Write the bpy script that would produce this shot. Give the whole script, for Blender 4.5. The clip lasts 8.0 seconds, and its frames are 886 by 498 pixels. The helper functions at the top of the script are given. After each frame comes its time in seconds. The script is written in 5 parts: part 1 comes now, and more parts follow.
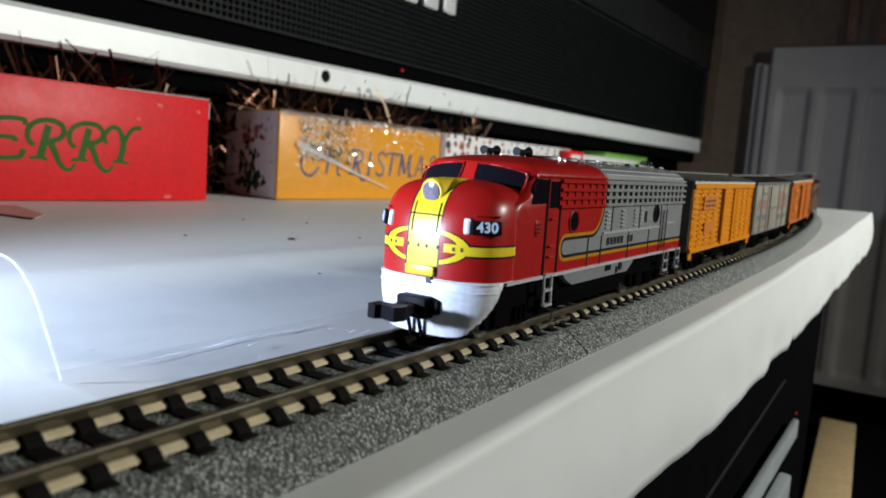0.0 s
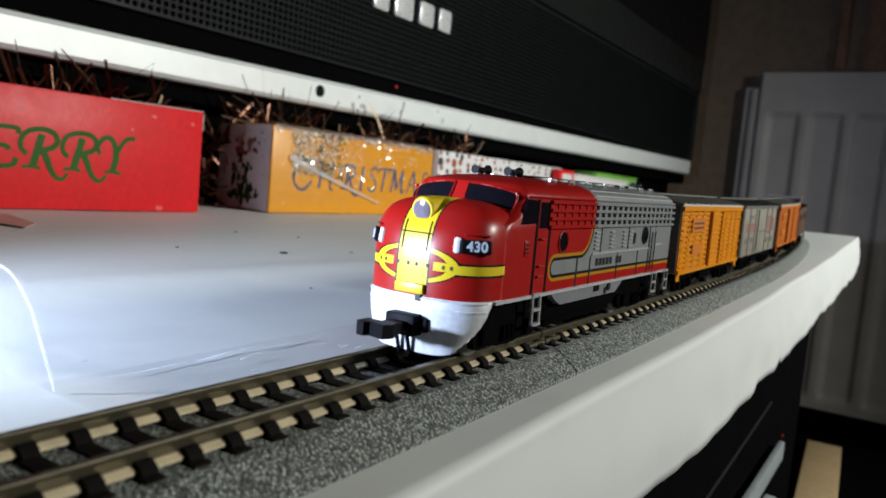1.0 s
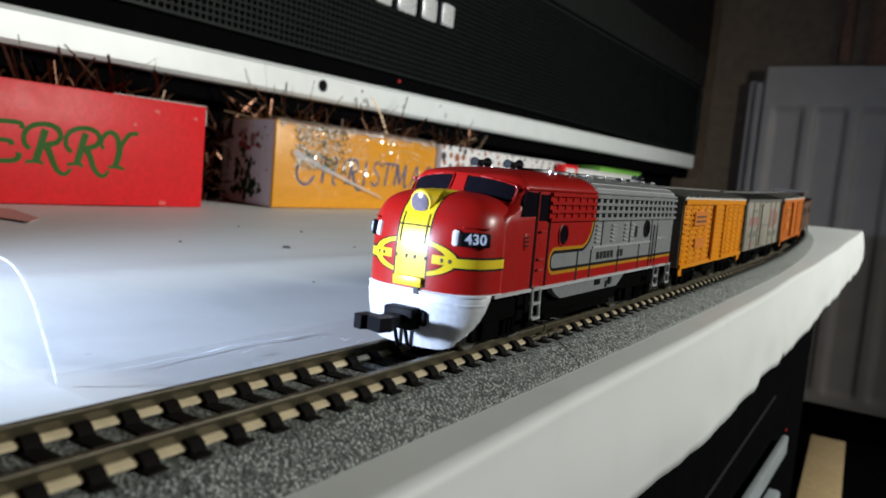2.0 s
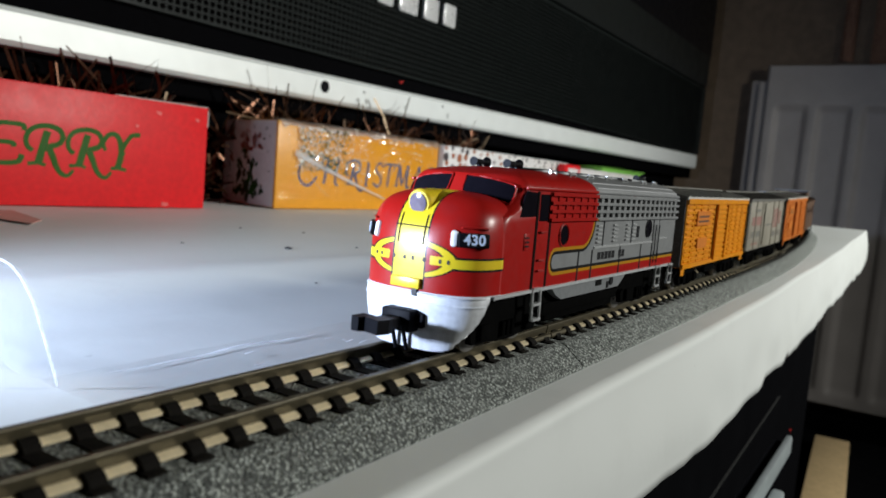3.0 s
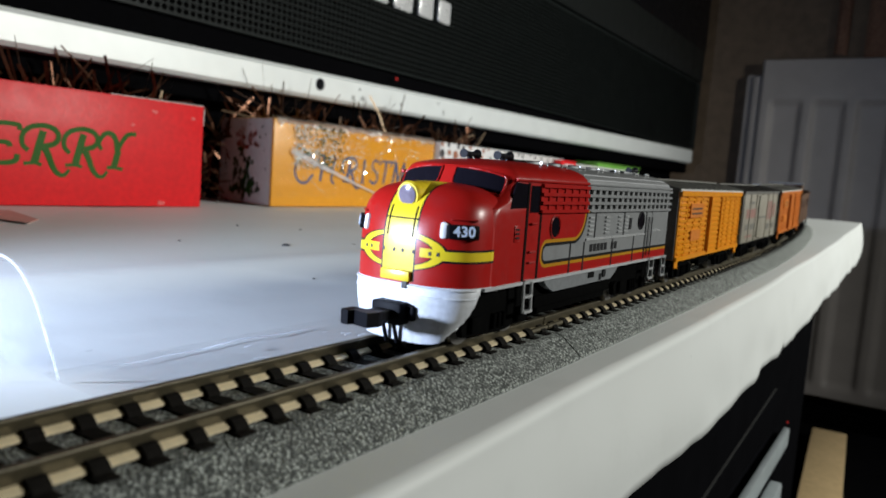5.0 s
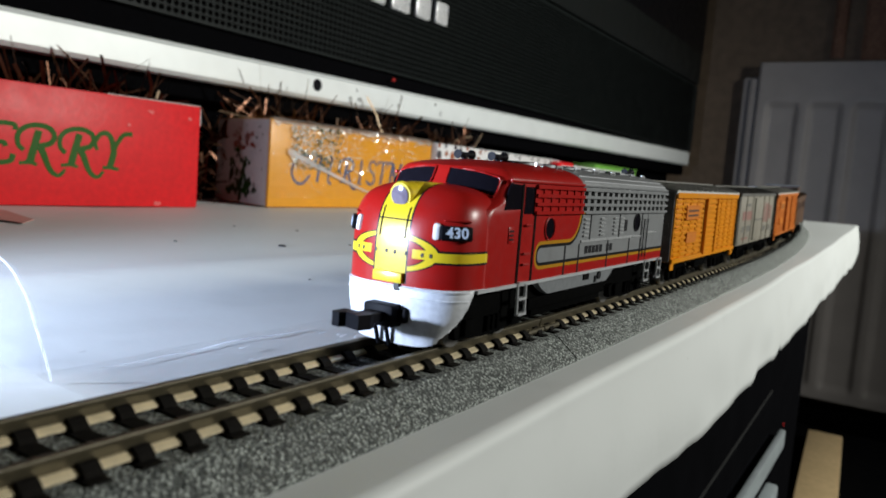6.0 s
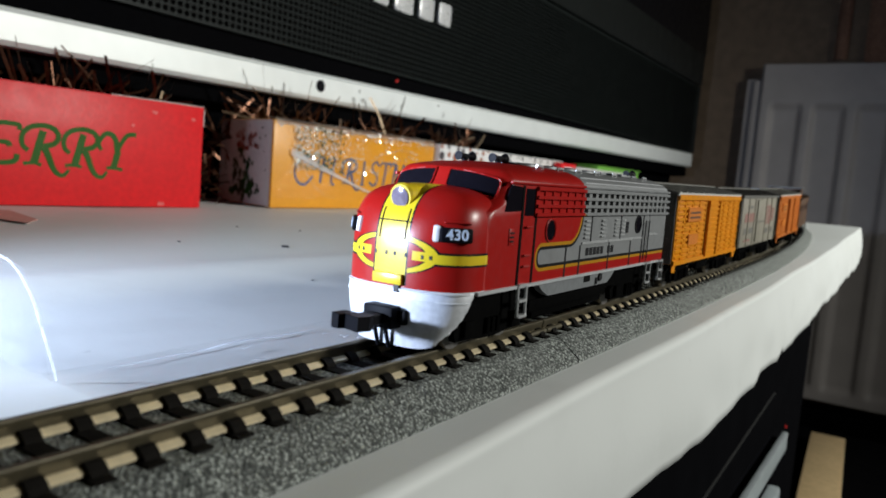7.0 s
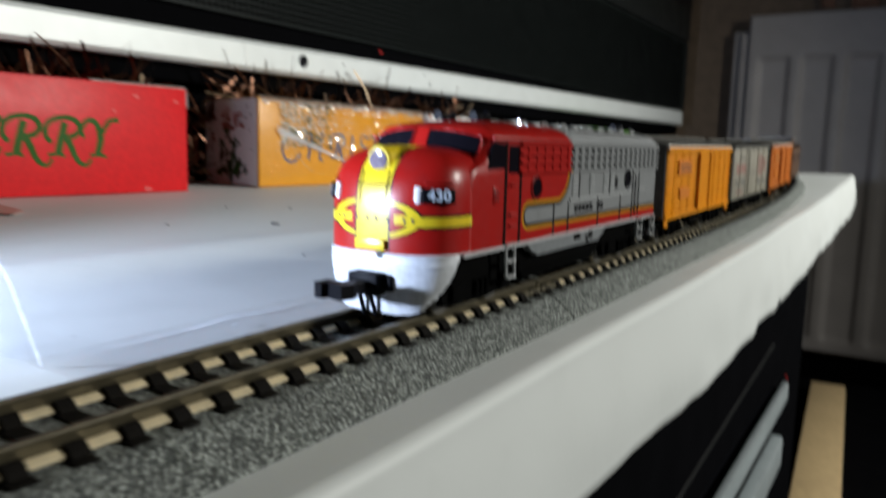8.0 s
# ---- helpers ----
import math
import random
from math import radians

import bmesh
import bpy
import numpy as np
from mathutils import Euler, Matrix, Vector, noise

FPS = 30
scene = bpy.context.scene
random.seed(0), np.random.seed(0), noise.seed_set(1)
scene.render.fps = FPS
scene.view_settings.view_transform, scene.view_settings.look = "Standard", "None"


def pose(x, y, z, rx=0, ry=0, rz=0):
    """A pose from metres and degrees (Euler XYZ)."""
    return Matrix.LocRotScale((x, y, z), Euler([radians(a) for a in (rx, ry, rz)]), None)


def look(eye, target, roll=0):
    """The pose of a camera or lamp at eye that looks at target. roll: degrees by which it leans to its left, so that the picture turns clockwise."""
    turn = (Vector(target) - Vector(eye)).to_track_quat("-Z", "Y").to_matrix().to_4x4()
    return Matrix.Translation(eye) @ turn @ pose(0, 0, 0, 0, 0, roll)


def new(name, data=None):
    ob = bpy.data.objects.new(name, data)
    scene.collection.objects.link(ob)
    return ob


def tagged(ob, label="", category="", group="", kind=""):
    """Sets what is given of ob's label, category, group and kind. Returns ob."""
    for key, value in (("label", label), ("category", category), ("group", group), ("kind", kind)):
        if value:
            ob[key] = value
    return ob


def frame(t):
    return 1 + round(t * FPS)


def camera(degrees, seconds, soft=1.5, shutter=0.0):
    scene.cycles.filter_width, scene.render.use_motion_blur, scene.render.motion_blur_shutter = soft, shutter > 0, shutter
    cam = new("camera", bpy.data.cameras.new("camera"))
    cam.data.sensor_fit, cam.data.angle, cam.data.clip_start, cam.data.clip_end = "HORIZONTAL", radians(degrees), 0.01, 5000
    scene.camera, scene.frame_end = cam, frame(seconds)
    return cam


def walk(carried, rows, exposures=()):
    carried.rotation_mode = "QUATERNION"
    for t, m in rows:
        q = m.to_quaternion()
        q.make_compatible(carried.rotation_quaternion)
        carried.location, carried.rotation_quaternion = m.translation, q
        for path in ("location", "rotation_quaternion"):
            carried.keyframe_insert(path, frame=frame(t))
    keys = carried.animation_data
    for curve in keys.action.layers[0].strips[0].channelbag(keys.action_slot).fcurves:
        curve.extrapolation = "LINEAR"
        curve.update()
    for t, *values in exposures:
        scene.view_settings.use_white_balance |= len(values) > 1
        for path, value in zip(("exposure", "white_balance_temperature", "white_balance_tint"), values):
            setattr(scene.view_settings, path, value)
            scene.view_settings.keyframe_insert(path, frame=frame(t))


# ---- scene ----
MM = 0.001


# ---------- camera and its walk ----------
def aim(x, y, z, yaw, pitch, roll):
    """Hand-held pose: heading, nod and lean in degrees."""
    return pose(x, y, z, 0, 0, yaw) @ pose(0, 0, 0, 90 + pitch) @ pose(0, 0, 0, 0, 0, roll)


cam = camera(62.1, 8.0, soft=1.65, shutter=0.9)
# close focus on the locomotive: the near rails and the far wall fall out of it
cam.data.dof.use_dof, cam.data.dof.focus_distance, cam.data.dof.aperture_fstop = True, 0.130, 43.0
PATH = [
    (0.0, 0.05795, -0.00780, 0.02439, 33.362, -6.609, 3.945),
    (0.5, 0.05814, -0.00849, 0.02478, 33.483, -6.068, 4.470),
    (1.0, 0.05822, -0.00919, 0.02478, 32.681, -5.314, 5.092),
    (1.5, 0.05842, -0.00918, 0.02460, 32.793, -5.688, 5.076),
    (3.0, 0.05800, -0.00842, 0.02437, 33.112, -5.683, 4.827),
    (3.5, 0.05848, -0.00851, 0.02429, 32.772, -5.643, 4.545),
    (4.0, 0.05845, -0.00886, 0.02402, 32.690, -5.692, 4.512),
    (5.5, 0.05861, -0.00918, 0.02362, 32.915, -5.890, 4.224),
    (6.0, 0.05840, -0.00873, 0.02362, 32.625, -5.740, 4.482),
    (6.5, 0.05848, -0.00869, 0.02398, 32.809, -5.711, 4.580),
    (7.0, 0.05850, -0.00909, 0.02373, 32.819, -5.685, 4.616),
    (7.5, 0.05842, -0.00896, 0.02361, 32.809, -6.244, 3.814),
    (7.6, 0.05990, -0.00896, 0.02348, 32.863, -5.004, 2.667),
    (7.7, 0.05927, -0.00960, 0.02450, 32.298, -4.722, 3.139),
    (7.8, 0.05939, -0.00930, 0.02396, 32.823, -4.719, 3.044),
    (7.9, 0.05950, -0.00850, 0.02300, 32.884, -6.432, 2.247),
    (8.0, 0.05843, -0.00668, 0.02219, 32.379, -7.820, 1.522),
]
walk(cam, [(t, aim(*row)) for t, *row in PATH])

# ---------- light ----------
world = bpy.data.worlds.new("world")
scene.world = world
world.use_nodes = True
world.node_tree.nodes["Background"].inputs[0].default_value = (0.8, 0.9, 1.0, 1)
world.node_tree.nodes["Background"].inputs[1].default_value = 0.004
scene.view_settings.exposure = 0.0


def lamp_at(name, kind, eye, target, size, watts, colour, cone=90):
    data = bpy.data.lights.new(name, kind)
    data.energy, data.color = watts, colour
    if kind == "AREA":
        data.shape, data.size = "DISK", size
    else:
        data.shadow_soft_size, data.spot_size, data.spot_blend = size, radians(cone), 1.0
    ob = new(name, data)
    ob.matrix_world = look(eye, target)
    return tagged(ob, kind="structure")


# a desk lamp out of view on the room's side and a small white torch lying before the train
lamp_at("desk_lamp", "SPOT", (0.84, 0.64, 0.40), (-0.22, 0.60, 0.0), 0.08, 50.0, (0.985, 1.0, 0.94), 110)
lamp_at("torch_light", "SPOT", (-0.088, -0.075, 0.029), (0.03, 1.0, 0.06), 0.007, 6.0, (0.62, 0.75, 1.0), 80)


# ---------- materials ----------
class V:
    """A node value with arithmetic."""

    def __init__(self, tree, sock):
        self.tree, self.sock = tree, sock

    def op(self, kind, *others):
        n = self.tree.nodes.new("ShaderNodeMath")
        n.operation = kind
        for i, v in enumerate((self, *others)):
            if isinstance(v, V):
                self.tree.links.new(v.sock, n.inputs[i])
            else:
                n.inputs[i].default_value = v
        return V(self.tree, n.outputs[0])

    def __add__(self, o):
        return self.op("ADD", o)

    def __sub__(self, o):
        return self.op("SUBTRACT", o)

    def __mul__(self, o):
        return self.op("MULTIPLY", o)

    def lo(self, o):
        return self.op("MINIMUM", o)

    def hi(self, o):
        return self.op("MAXIMUM", o)

    def below(self, o):
        return self.op("LESS_THAN", o)

    def above(self, o):
        return self.op("GREATER_THAN", o)

    def sq(self):
        return self * self

    def root(self):
        return self.op("SQRT")

    def abs(self):
        return self.op("ABSOLUTE")


def node_mat(name):
    m = bpy.data.materials.new(name)
    m.use_nodes = True
    return m, m.node_tree, m.node_tree.nodes["Principled BSDF"]


def coords(tree):
    """Own coordinates in millimetres."""
    tc = tree.nodes.new("ShaderNodeTexCoord")
    sc = tree.nodes.new("ShaderNodeVectorMath")
    sc.operation = "SCALE"
    sc.inputs["Scale"].default_value = 1000
    tree.links.new(tc.outputs["Object"], sc.inputs[0])
    return sc.outputs[0]


def axes(tree, vec):
    s = tree.nodes.new("ShaderNodeSeparateXYZ")
    tree.links.new(vec, s.inputs[0])
    return [V(tree, s.outputs[i]) for i in range(3)]


def noise_of(tree, vec, scale, detail=3.0, rough=0.55):
    n = tree.nodes.new("ShaderNodeTexNoise")
    n.inputs["Scale"].default_value, n.inputs["Detail"].default_value, n.inputs["Roughness"].default_value = scale, detail, rough
    tree.links.new(vec, n.inputs["Vector"])
    return V(tree, n.outputs[0])


def blend(tree, fac, a, b):
    """Colour a where fac is 0, b where it is 1."""
    n = tree.nodes.new("ShaderNodeMix")
    n.data_type = "RGBA"
    tree.links.new(fac.sock, n.inputs[0])
    for i, c in ((6, a), (7, b)):
        if isinstance(c, tuple):
            n.inputs[i].default_value = (*c, 1)
        else:
            tree.links.new(c, n.inputs[i])
    return n.outputs[2]


def ramp(tree, v, lo, hi):
    n = tree.nodes.new("ShaderNodeMapRange")
    tree.links.new(v.sock, n.inputs[0])
    n.inputs[1].default_value, n.inputs[2].default_value = lo, hi
    return V(tree, n.outputs[0])


def bump_in(tree, bsdf, height, dist, strength=0.6):
    b = tree.nodes.new("ShaderNodeBump")
    b.inputs["Distance"].default_value, b.inputs["Strength"].default_value = dist * MM, strength
    tree.links.new(height.sock, b.inputs["Height"])
    tree.links.new(b.outputs[0], bsdf.inputs["Normal"])


def surface(name, base, rough=0.5, metal=0.0, grain=1.0, spread=0.12, stain=0.08, bump=0.0, spec=0.5, coat=0.0):
    """Paint, plastic, metal or paper: fine grain and broad stains round one colour, with slight relief."""
    m, tree, bsdf = node_mat(name)
    vec = coords(tree)
    fine, wide = noise_of(tree, vec, grain, 4), noise_of(tree, vec, grain * 0.09, 3)
    dark = tuple(c * (1 - spread) for c in base)
    light = tuple(min(c * (1 + spread), 1) for c in base)
    col = blend(tree, ramp(tree, fine, 0.3, 0.7), dark, light)
    col2 = blend(tree, ramp(tree, wide, 0.45, 0.75) * stain * 3, col, tuple(c * 0.72 for c in base))
    tree.links.new(col2, bsdf.inputs["Base Color"])
    bsdf.inputs["Metallic"].default_value = metal
    bsdf.inputs["Specular IOR Level"].default_value = spec
    bsdf.inputs["Coat Weight"].default_value = coat
    tree.links.new((ramp(tree, wide, 0.3, 0.7) * 0.14 + (rough - 0.07)).sock, bsdf.inputs["Roughness"])
    if bump:
        bump_in(tree, bsdf, fine, bump)
    return m


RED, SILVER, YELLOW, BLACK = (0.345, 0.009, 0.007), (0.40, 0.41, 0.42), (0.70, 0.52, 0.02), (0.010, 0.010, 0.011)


def loco_paint(name, nose):
    """The streamlined livery: red bonnet sweeping back over silver, edged in black and yellow; the nose has a yellow band and emblem."""
    m, tree, bsdf = node_mat(name)
    vec = coords(tree)
    x, y, z = axes(tree, vec)
    if nose:
        ax = x.abs()
        ring = ((ax * (1 / 6.9)).sq() + ((z - 13.1) * (1 / 2.6)).sq()).root()
        wing = ring.above(0.80) * ring.below(1.0)
        edge = ring.above(0.76) * ring.below(1.05)
        band = ax.above(6.6) * (z - 12.9).abs().below(0.62)
        band_edge = ax.above(6.6) * (z - 12.9).abs().below(0.92)
        bar = ax.below(5.6) * ax.above(3.4) * (z - 13.1).abs().below(0.6)
        col = blend(tree, edge.hi(band_edge), RED, BLACK)
        col = blend(tree, wing.hi(band).hi(bar), col, YELLOW)
        stripe = ax.below(2.55) * z.above(9.0) * y.below(10.0)
        line = ax.below(2.8) * z.above(9.0) * y.below(10.5)
        col = blend(tree, line, col, BLACK)
        col = blend(tree, stripe, col, YELLOW)
        seam = (z - 8.4).abs().below(0.12)
        col = blend(tree, z.below(8.7), col, (0.58, 0.60, 0.63))
        col = blend(tree, seam, col, (0.25, 0.26, 0.28))
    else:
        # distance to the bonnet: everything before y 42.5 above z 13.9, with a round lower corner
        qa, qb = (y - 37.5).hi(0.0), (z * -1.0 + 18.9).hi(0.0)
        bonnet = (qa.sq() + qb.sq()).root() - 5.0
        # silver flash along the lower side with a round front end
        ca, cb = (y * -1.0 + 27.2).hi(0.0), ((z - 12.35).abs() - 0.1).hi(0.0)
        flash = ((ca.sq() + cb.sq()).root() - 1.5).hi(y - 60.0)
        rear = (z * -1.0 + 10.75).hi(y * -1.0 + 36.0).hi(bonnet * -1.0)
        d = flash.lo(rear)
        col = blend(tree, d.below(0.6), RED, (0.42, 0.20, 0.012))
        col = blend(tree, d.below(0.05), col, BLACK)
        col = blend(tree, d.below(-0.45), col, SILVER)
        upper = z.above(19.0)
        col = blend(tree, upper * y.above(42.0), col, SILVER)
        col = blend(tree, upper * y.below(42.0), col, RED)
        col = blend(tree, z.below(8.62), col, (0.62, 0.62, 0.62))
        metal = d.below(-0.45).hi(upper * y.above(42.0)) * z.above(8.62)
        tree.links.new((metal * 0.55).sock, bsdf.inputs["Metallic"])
    grime = ramp(tree, noise_of(tree, vec, 0.35, 4), 0.5, 0.8) * 0.16
    col = blend(tree, grime, col, (0.06, 0.05, 0.05))
    tree.links.new(col, bsdf.inputs["Base Color"])
    tree.links.new((noise_of(tree, vec, 0.6, 2) * 0.14 + 0.25).sock, bsdf.inputs["Roughness"])
    bsdf.inputs["Specular IOR Level"].default_value = 0.3
    bump_in(tree, bsdf, noise_of(tree, vec, 2.0, 2), 0.03, 0.25)
    return m


def ballast_mat():
    m, tree, bsdf = node_mat("grey_ballast")
    vec = coords(tree)
    cells = tree.nodes.new("ShaderNodeTexVoronoi")
    cells.inputs["Scale"].default_value = 2.7
    tree.links.new(vec, cells.inputs["Vector"])
    shade = axes(tree, cells.outputs["Color"])[0]
    a, b, c = V(tree, cells.outputs["Distance"]), noise_of(tree, vec, 3.4, 2, 0.7), noise_of(tree, vec, 0.12, 2)
    col = blend(tree, ramp(tree, shade, 0.05, 0.95), (0.046, 0.055, 0.049), (0.52, 0.555, 0.52))
    col = blend(tree, ramp(tree, a, 0.42, 0.62) * 0.8, col, (0.028, 0.03, 0.03))
    col = blend(tree, ramp(tree, b, 0.55, 0.75) * 0.6, col, (0.06, 0.062, 0.06))
    col = blend(tree, ramp(tree, c, 0.35, 0.75) * 0.3, col, (0.15, 0.155, 0.15))
    tree.links.new(col, bsdf.inputs["Base Color"])
    bsdf.inputs["Roughness"].default_value = 0.85
    bump_in(tree, bsdf, b * 0.5 - a, 0.35, 0.8)
    return m


def paper_mat(name, base, tint):
    m, tree, bsdf = node_mat(name)
    vec = coords(tree)
    wide, mid, fine = noise_of(tree, vec, 0.012, 3), noise_of(tree, vec, 0.06, 4), noise_of(tree, vec, 1.5, 3)
    col = blend(tree, ramp(tree, wide, 0.35, 0.7) * 0.6, base, tint)
    col = blend(tree, ramp(tree, mid, 0.6, 0.8) * 0.25, col, tuple(c * 0.8 for c in tint))
    col = blend(tree, ramp(tree, noise_of(tree, vec, 0.3, 1), 0.79, 0.83) * 0.3, col, tuple(c * 0.55 for c in tint))
    tree.links.new(col, bsdf.inputs["Base Color"])
    bsdf.inputs["Roughness"].default_value = 0.55
    bump_in(tree, bsdf, mid * 2.0 + fine * 0.1, 0.3, 0.3)
    return m


def film_mat(name, gloss, rough):
    """Clear wrapping film: mostly see-through with crinkled highlights."""
    m, tree, bsdf = node_mat(name)
    vec = coords(tree)
    clear, shine, mix = (tree.nodes.new(k) for k in ("ShaderNodeBsdfTransparent", "ShaderNodeBsdfGlossy", "ShaderNodeMixShader"))
    shine.inputs["Roughness"].default_value = rough
    mix.inputs[0].default_value = gloss
    b = tree.nodes.new("ShaderNodeBump")
    b.inputs["Distance"].default_value, b.inputs["Strength"].default_value = 1.5 * MM, 0.9
    tree.links.new(noise_of(tree, vec, 0.16, 5, 0.7).sock, b.inputs["Height"])
    tree.links.new(b.outputs[0], shine.inputs["Normal"])
    tree.links.new(clear.outputs[0], mix.inputs[1])
    tree.links.new(shine.outputs[0], mix.inputs[2])
    tree.links.new(mix.outputs[0], tree.nodes["Material Output"].inputs[0])
    return m


def glow(name, colour, strength):
    m, tree, bsdf = node_mat(name)
    bsdf.inputs["Base Color"].default_value = (*colour, 1)
    bsdf.inputs["Emission Color"].default_value = (*colour, 1)
    bsdf.inputs["Emission Strength"].default_value = strength
    return m


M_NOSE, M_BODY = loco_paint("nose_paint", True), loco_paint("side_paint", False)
M_RED = surface("glossy_red_paint", RED, 0.32, coat=0.15)
M_SILVER = surface("silver_paint", (0.50, 0.51, 0.53), 0.40, 0.25)
# pilot silver lightened and blued in place of stronger torch light
M_PILOT = surface("torch_bright_silver", (0.66, 0.68, 0.72), 0.42, 0.05)
M_SKIRT = surface("dull_silver_skirt", (0.19, 0.20, 0.21), 0.45, 0.2)
M_CHROME = surface("bright_metal", (0.55, 0.56, 0.57), 0.28, 0.4)
M_BLACK = surface("black_plastic", (0.006, 0.006, 0.008), 0.5, grain=0.8, spec=0.06)
M_SOOT = surface("matt_black_frame", (0.004, 0.004, 0.004), 0.9, grain=0.8, bump=0.1, spec=0.0)
M_GLASS = surface("dark_window_glass", (0.007, 0.006, 0.009), 0.12, spec=0.5)
M_VOID = surface("dark_opening", (0.005, 0.005, 0.005), 0.8, spec=0.05)
M_LENS = surface("lamp_lens", (0.16, 0.13, 0.17), 0.16, 0.0, spec=0.4)
M_WHITE_LENS = surface("white_lens", (0.85, 0.85, 0.86), 0.12)
M_YELLOW = surface("yellow_paint", YELLOW, 0.32)
M_LINE = surface("panel_line", (0.018, 0.018, 0.02), 0.7, spec=0.1)
M_NUMBER = surface("pale_blue_print", (0.62, 0.72, 0.88), 0.5)
M_INK = surface("dark_print", (0.03, 0.028, 0.03), 0.6)
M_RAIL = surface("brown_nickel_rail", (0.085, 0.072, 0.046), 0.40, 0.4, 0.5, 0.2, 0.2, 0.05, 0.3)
# same metal as the rail; its pale gold paints lamplight on the foot
M_LIT_FOOT = surface("lit_gold_rail_foot", (0.82, 0.69, 0.46), 0.34, 0.3, 0.5, 0.12, 0.12)
M_TIE = surface("dark_brown_tie", (0.006, 0.005, 0.004), 0.85, grain=0.9, spread=0.3, bump=0.25, spec=0.12)
M_BALLAST = ballast_mat()
M_PAPER = paper_mat("white_paper", (0.68, 0.70, 0.69), (0.61, 0.625, 0.605))
M_ORANGE = surface("yellow_orange_plastic", (0.70, 0.25, 0.004), 0.36, grain=0.6, spread=0.10, stain=0.12, bump=0.06)
M_ORANGE_B = surface("deep_orange_plastic", (0.48, 0.125, 0.006), 0.45, grain=0.6, stain=0.12, bump=0.06)
M_PANEL = surface("reddish_orange_print", (0.58, 0.17, 0.010), 0.45)
M_GREYCAR = surface("pale_grey_plastic", (0.25, 0.23, 0.185), 0.5, grain=0.5, stain=0.12)
M_ROOF = surface("weathered_roof", (0.13, 0.125, 0.115), 0.55, 0.1, grain=0.7, spread=0.2)
M_ROOFEDGE = surface("light_roof_edge", (0.50, 0.49, 0.46), 0.5, grain=0.7)
M_END = surface("dark_grey_car_end", (0.075, 0.072, 0.066), 0.6, grain=0.7)
M_BROWN = surface("rusty_brown_plastic", (0.075, 0.034, 0.014), 0.55, grain=0.7)
M_REDPRINT = surface("faded_red_print", (0.24, 0.12, 0.10), 0.6)
M_GREYPRINT = surface("faded_grey_print", (0.13, 0.125, 0.11), 0.6)
M_STEEL = surface("wheel_steel", (0.20, 0.19, 0.18), 0.4, 0.8)
M_BOXRED = surface("red_card", (0.66, 0.014, 0.018), 0.45, grain=0.35, spread=0.10, stain=0.10, bump=0.15, spec=0.25)
M_SCUFF = surface("rubbed_red_card", (0.66, 0.085, 0.08), 0.5)
M_BOXEDGE = surface("worn_card_edge", (0.55, 0.50, 0.47), 0.7)
M_GREEN = surface("dark_green_print", (0.026, 0.10, 0.010), 0.6, spec=0.2)
M_BOXYEL = surface("amber_card", (0.72, 0.30, 0.012), 0.42, grain=0.25, spread=0.06, stain=0.06)
M_BLUE = surface("slate_blue_print", (0.065, 0.085, 0.17), 0.5)
M_CARD = surface("white_card", (0.66, 0.64, 0.63), 0.55, grain=0.3, spread=0.05)
M_LEAF = surface("dark_leaf_print", (0.060, 0.075, 0.032), 0.6)
M_PINK = surface("pink_flower_print", (0.55, 0.26, 0.22), 0.6)
M_FLOWER = surface("red_flower_print", (0.46, 0.10, 0.07), 0.6)
M_DOTBROWN = surface("brown_dot_print", (0.30, 0.09, 0.035), 0.6)
M_DOTBLACK = surface("black_dot_print", (0.05, 0.04, 0.045), 0.6)
M_LIME = surface("lime_green_card", (0.16, 0.40, 0.06), 0.5)
M_TINSEL = surface("copper_tinsel", (0.085, 0.034, 0.016), 0.35, 0.7, grain=0.3, spread=0.4)
M_TINSEL_B = surface("pale_gold_tinsel", (0.30, 0.21, 0.13), 0.5, 0.4, grain=0.3, spread=0.3)
M_GLITTER = surface("silver_glitter", (0.90, 0.88, 0.80), 0.18, 0.35)
M_TVBLACK = surface("black_tv_plastic", (0.003, 0.003, 0.0035), 0.9, grain=0.3, spec=0.0)
M_GRILLE = surface("dark_grille_cloth", (0.009, 0.0115, 0.011), 0.5, grain=0.4, spread=0.2, spec=0.15)
M_HOLE = surface("grille_hole", (0.002, 0.002, 0.002), 0.95, spec=0.0)
M_BEZEL = surface("silver_tv_trim", (0.84, 0.87, 0.86), 0.5, 0.25, grain=0.05, spread=0.03, stain=0.03)
M_SURROUND = surface("dark_grey_surround", (0.010, 0.0115, 0.011), 0.5, grain=0.3, spec=0.15)
M_SCREEN = surface("dark_screen", (0.004, 0.004, 0.005), 0.35, spec=0.15)
M_LOGO = surface("polished_badge", (0.78, 0.78, 0.78), 0.3, 0.4)
M_RADIATOR = surface("white_radiator_enamel", (0.52, 0.475, 0.455), 0.5, grain=0.02, spread=0.06, stain=0.15)
M_WALL = surface("brown_wallpaper", (0.23, 0.165, 0.115), 0.8, grain=0.05, spread=0.16, stain=0.2, bump=1.2)
M_CURTAIN = surface("rust_curtain_cloth", (0.30, 0.16, 0.105), 0.85, grain=0.2, spread=0.3, stain=0.3, bump=0.6)
M_CEILING = surface("ceiling_paint", (0.6, 0.58, 0.55), 0.8, grain=0.02)
M_FLOOR = surface("dark_carpet", (0.034, 0.028, 0.023), 0.95, grain=0.3, spread=0.4, bump=1.5)
M_STAND = surface("black_lacquer", (0.003, 0.003, 0.0035), 0.9, grain=0.05, spec=0.0)
M_EDGE = surface("grey_shelf_edge", (0.035, 0.035, 0.035), 0.8, spec=0.0)
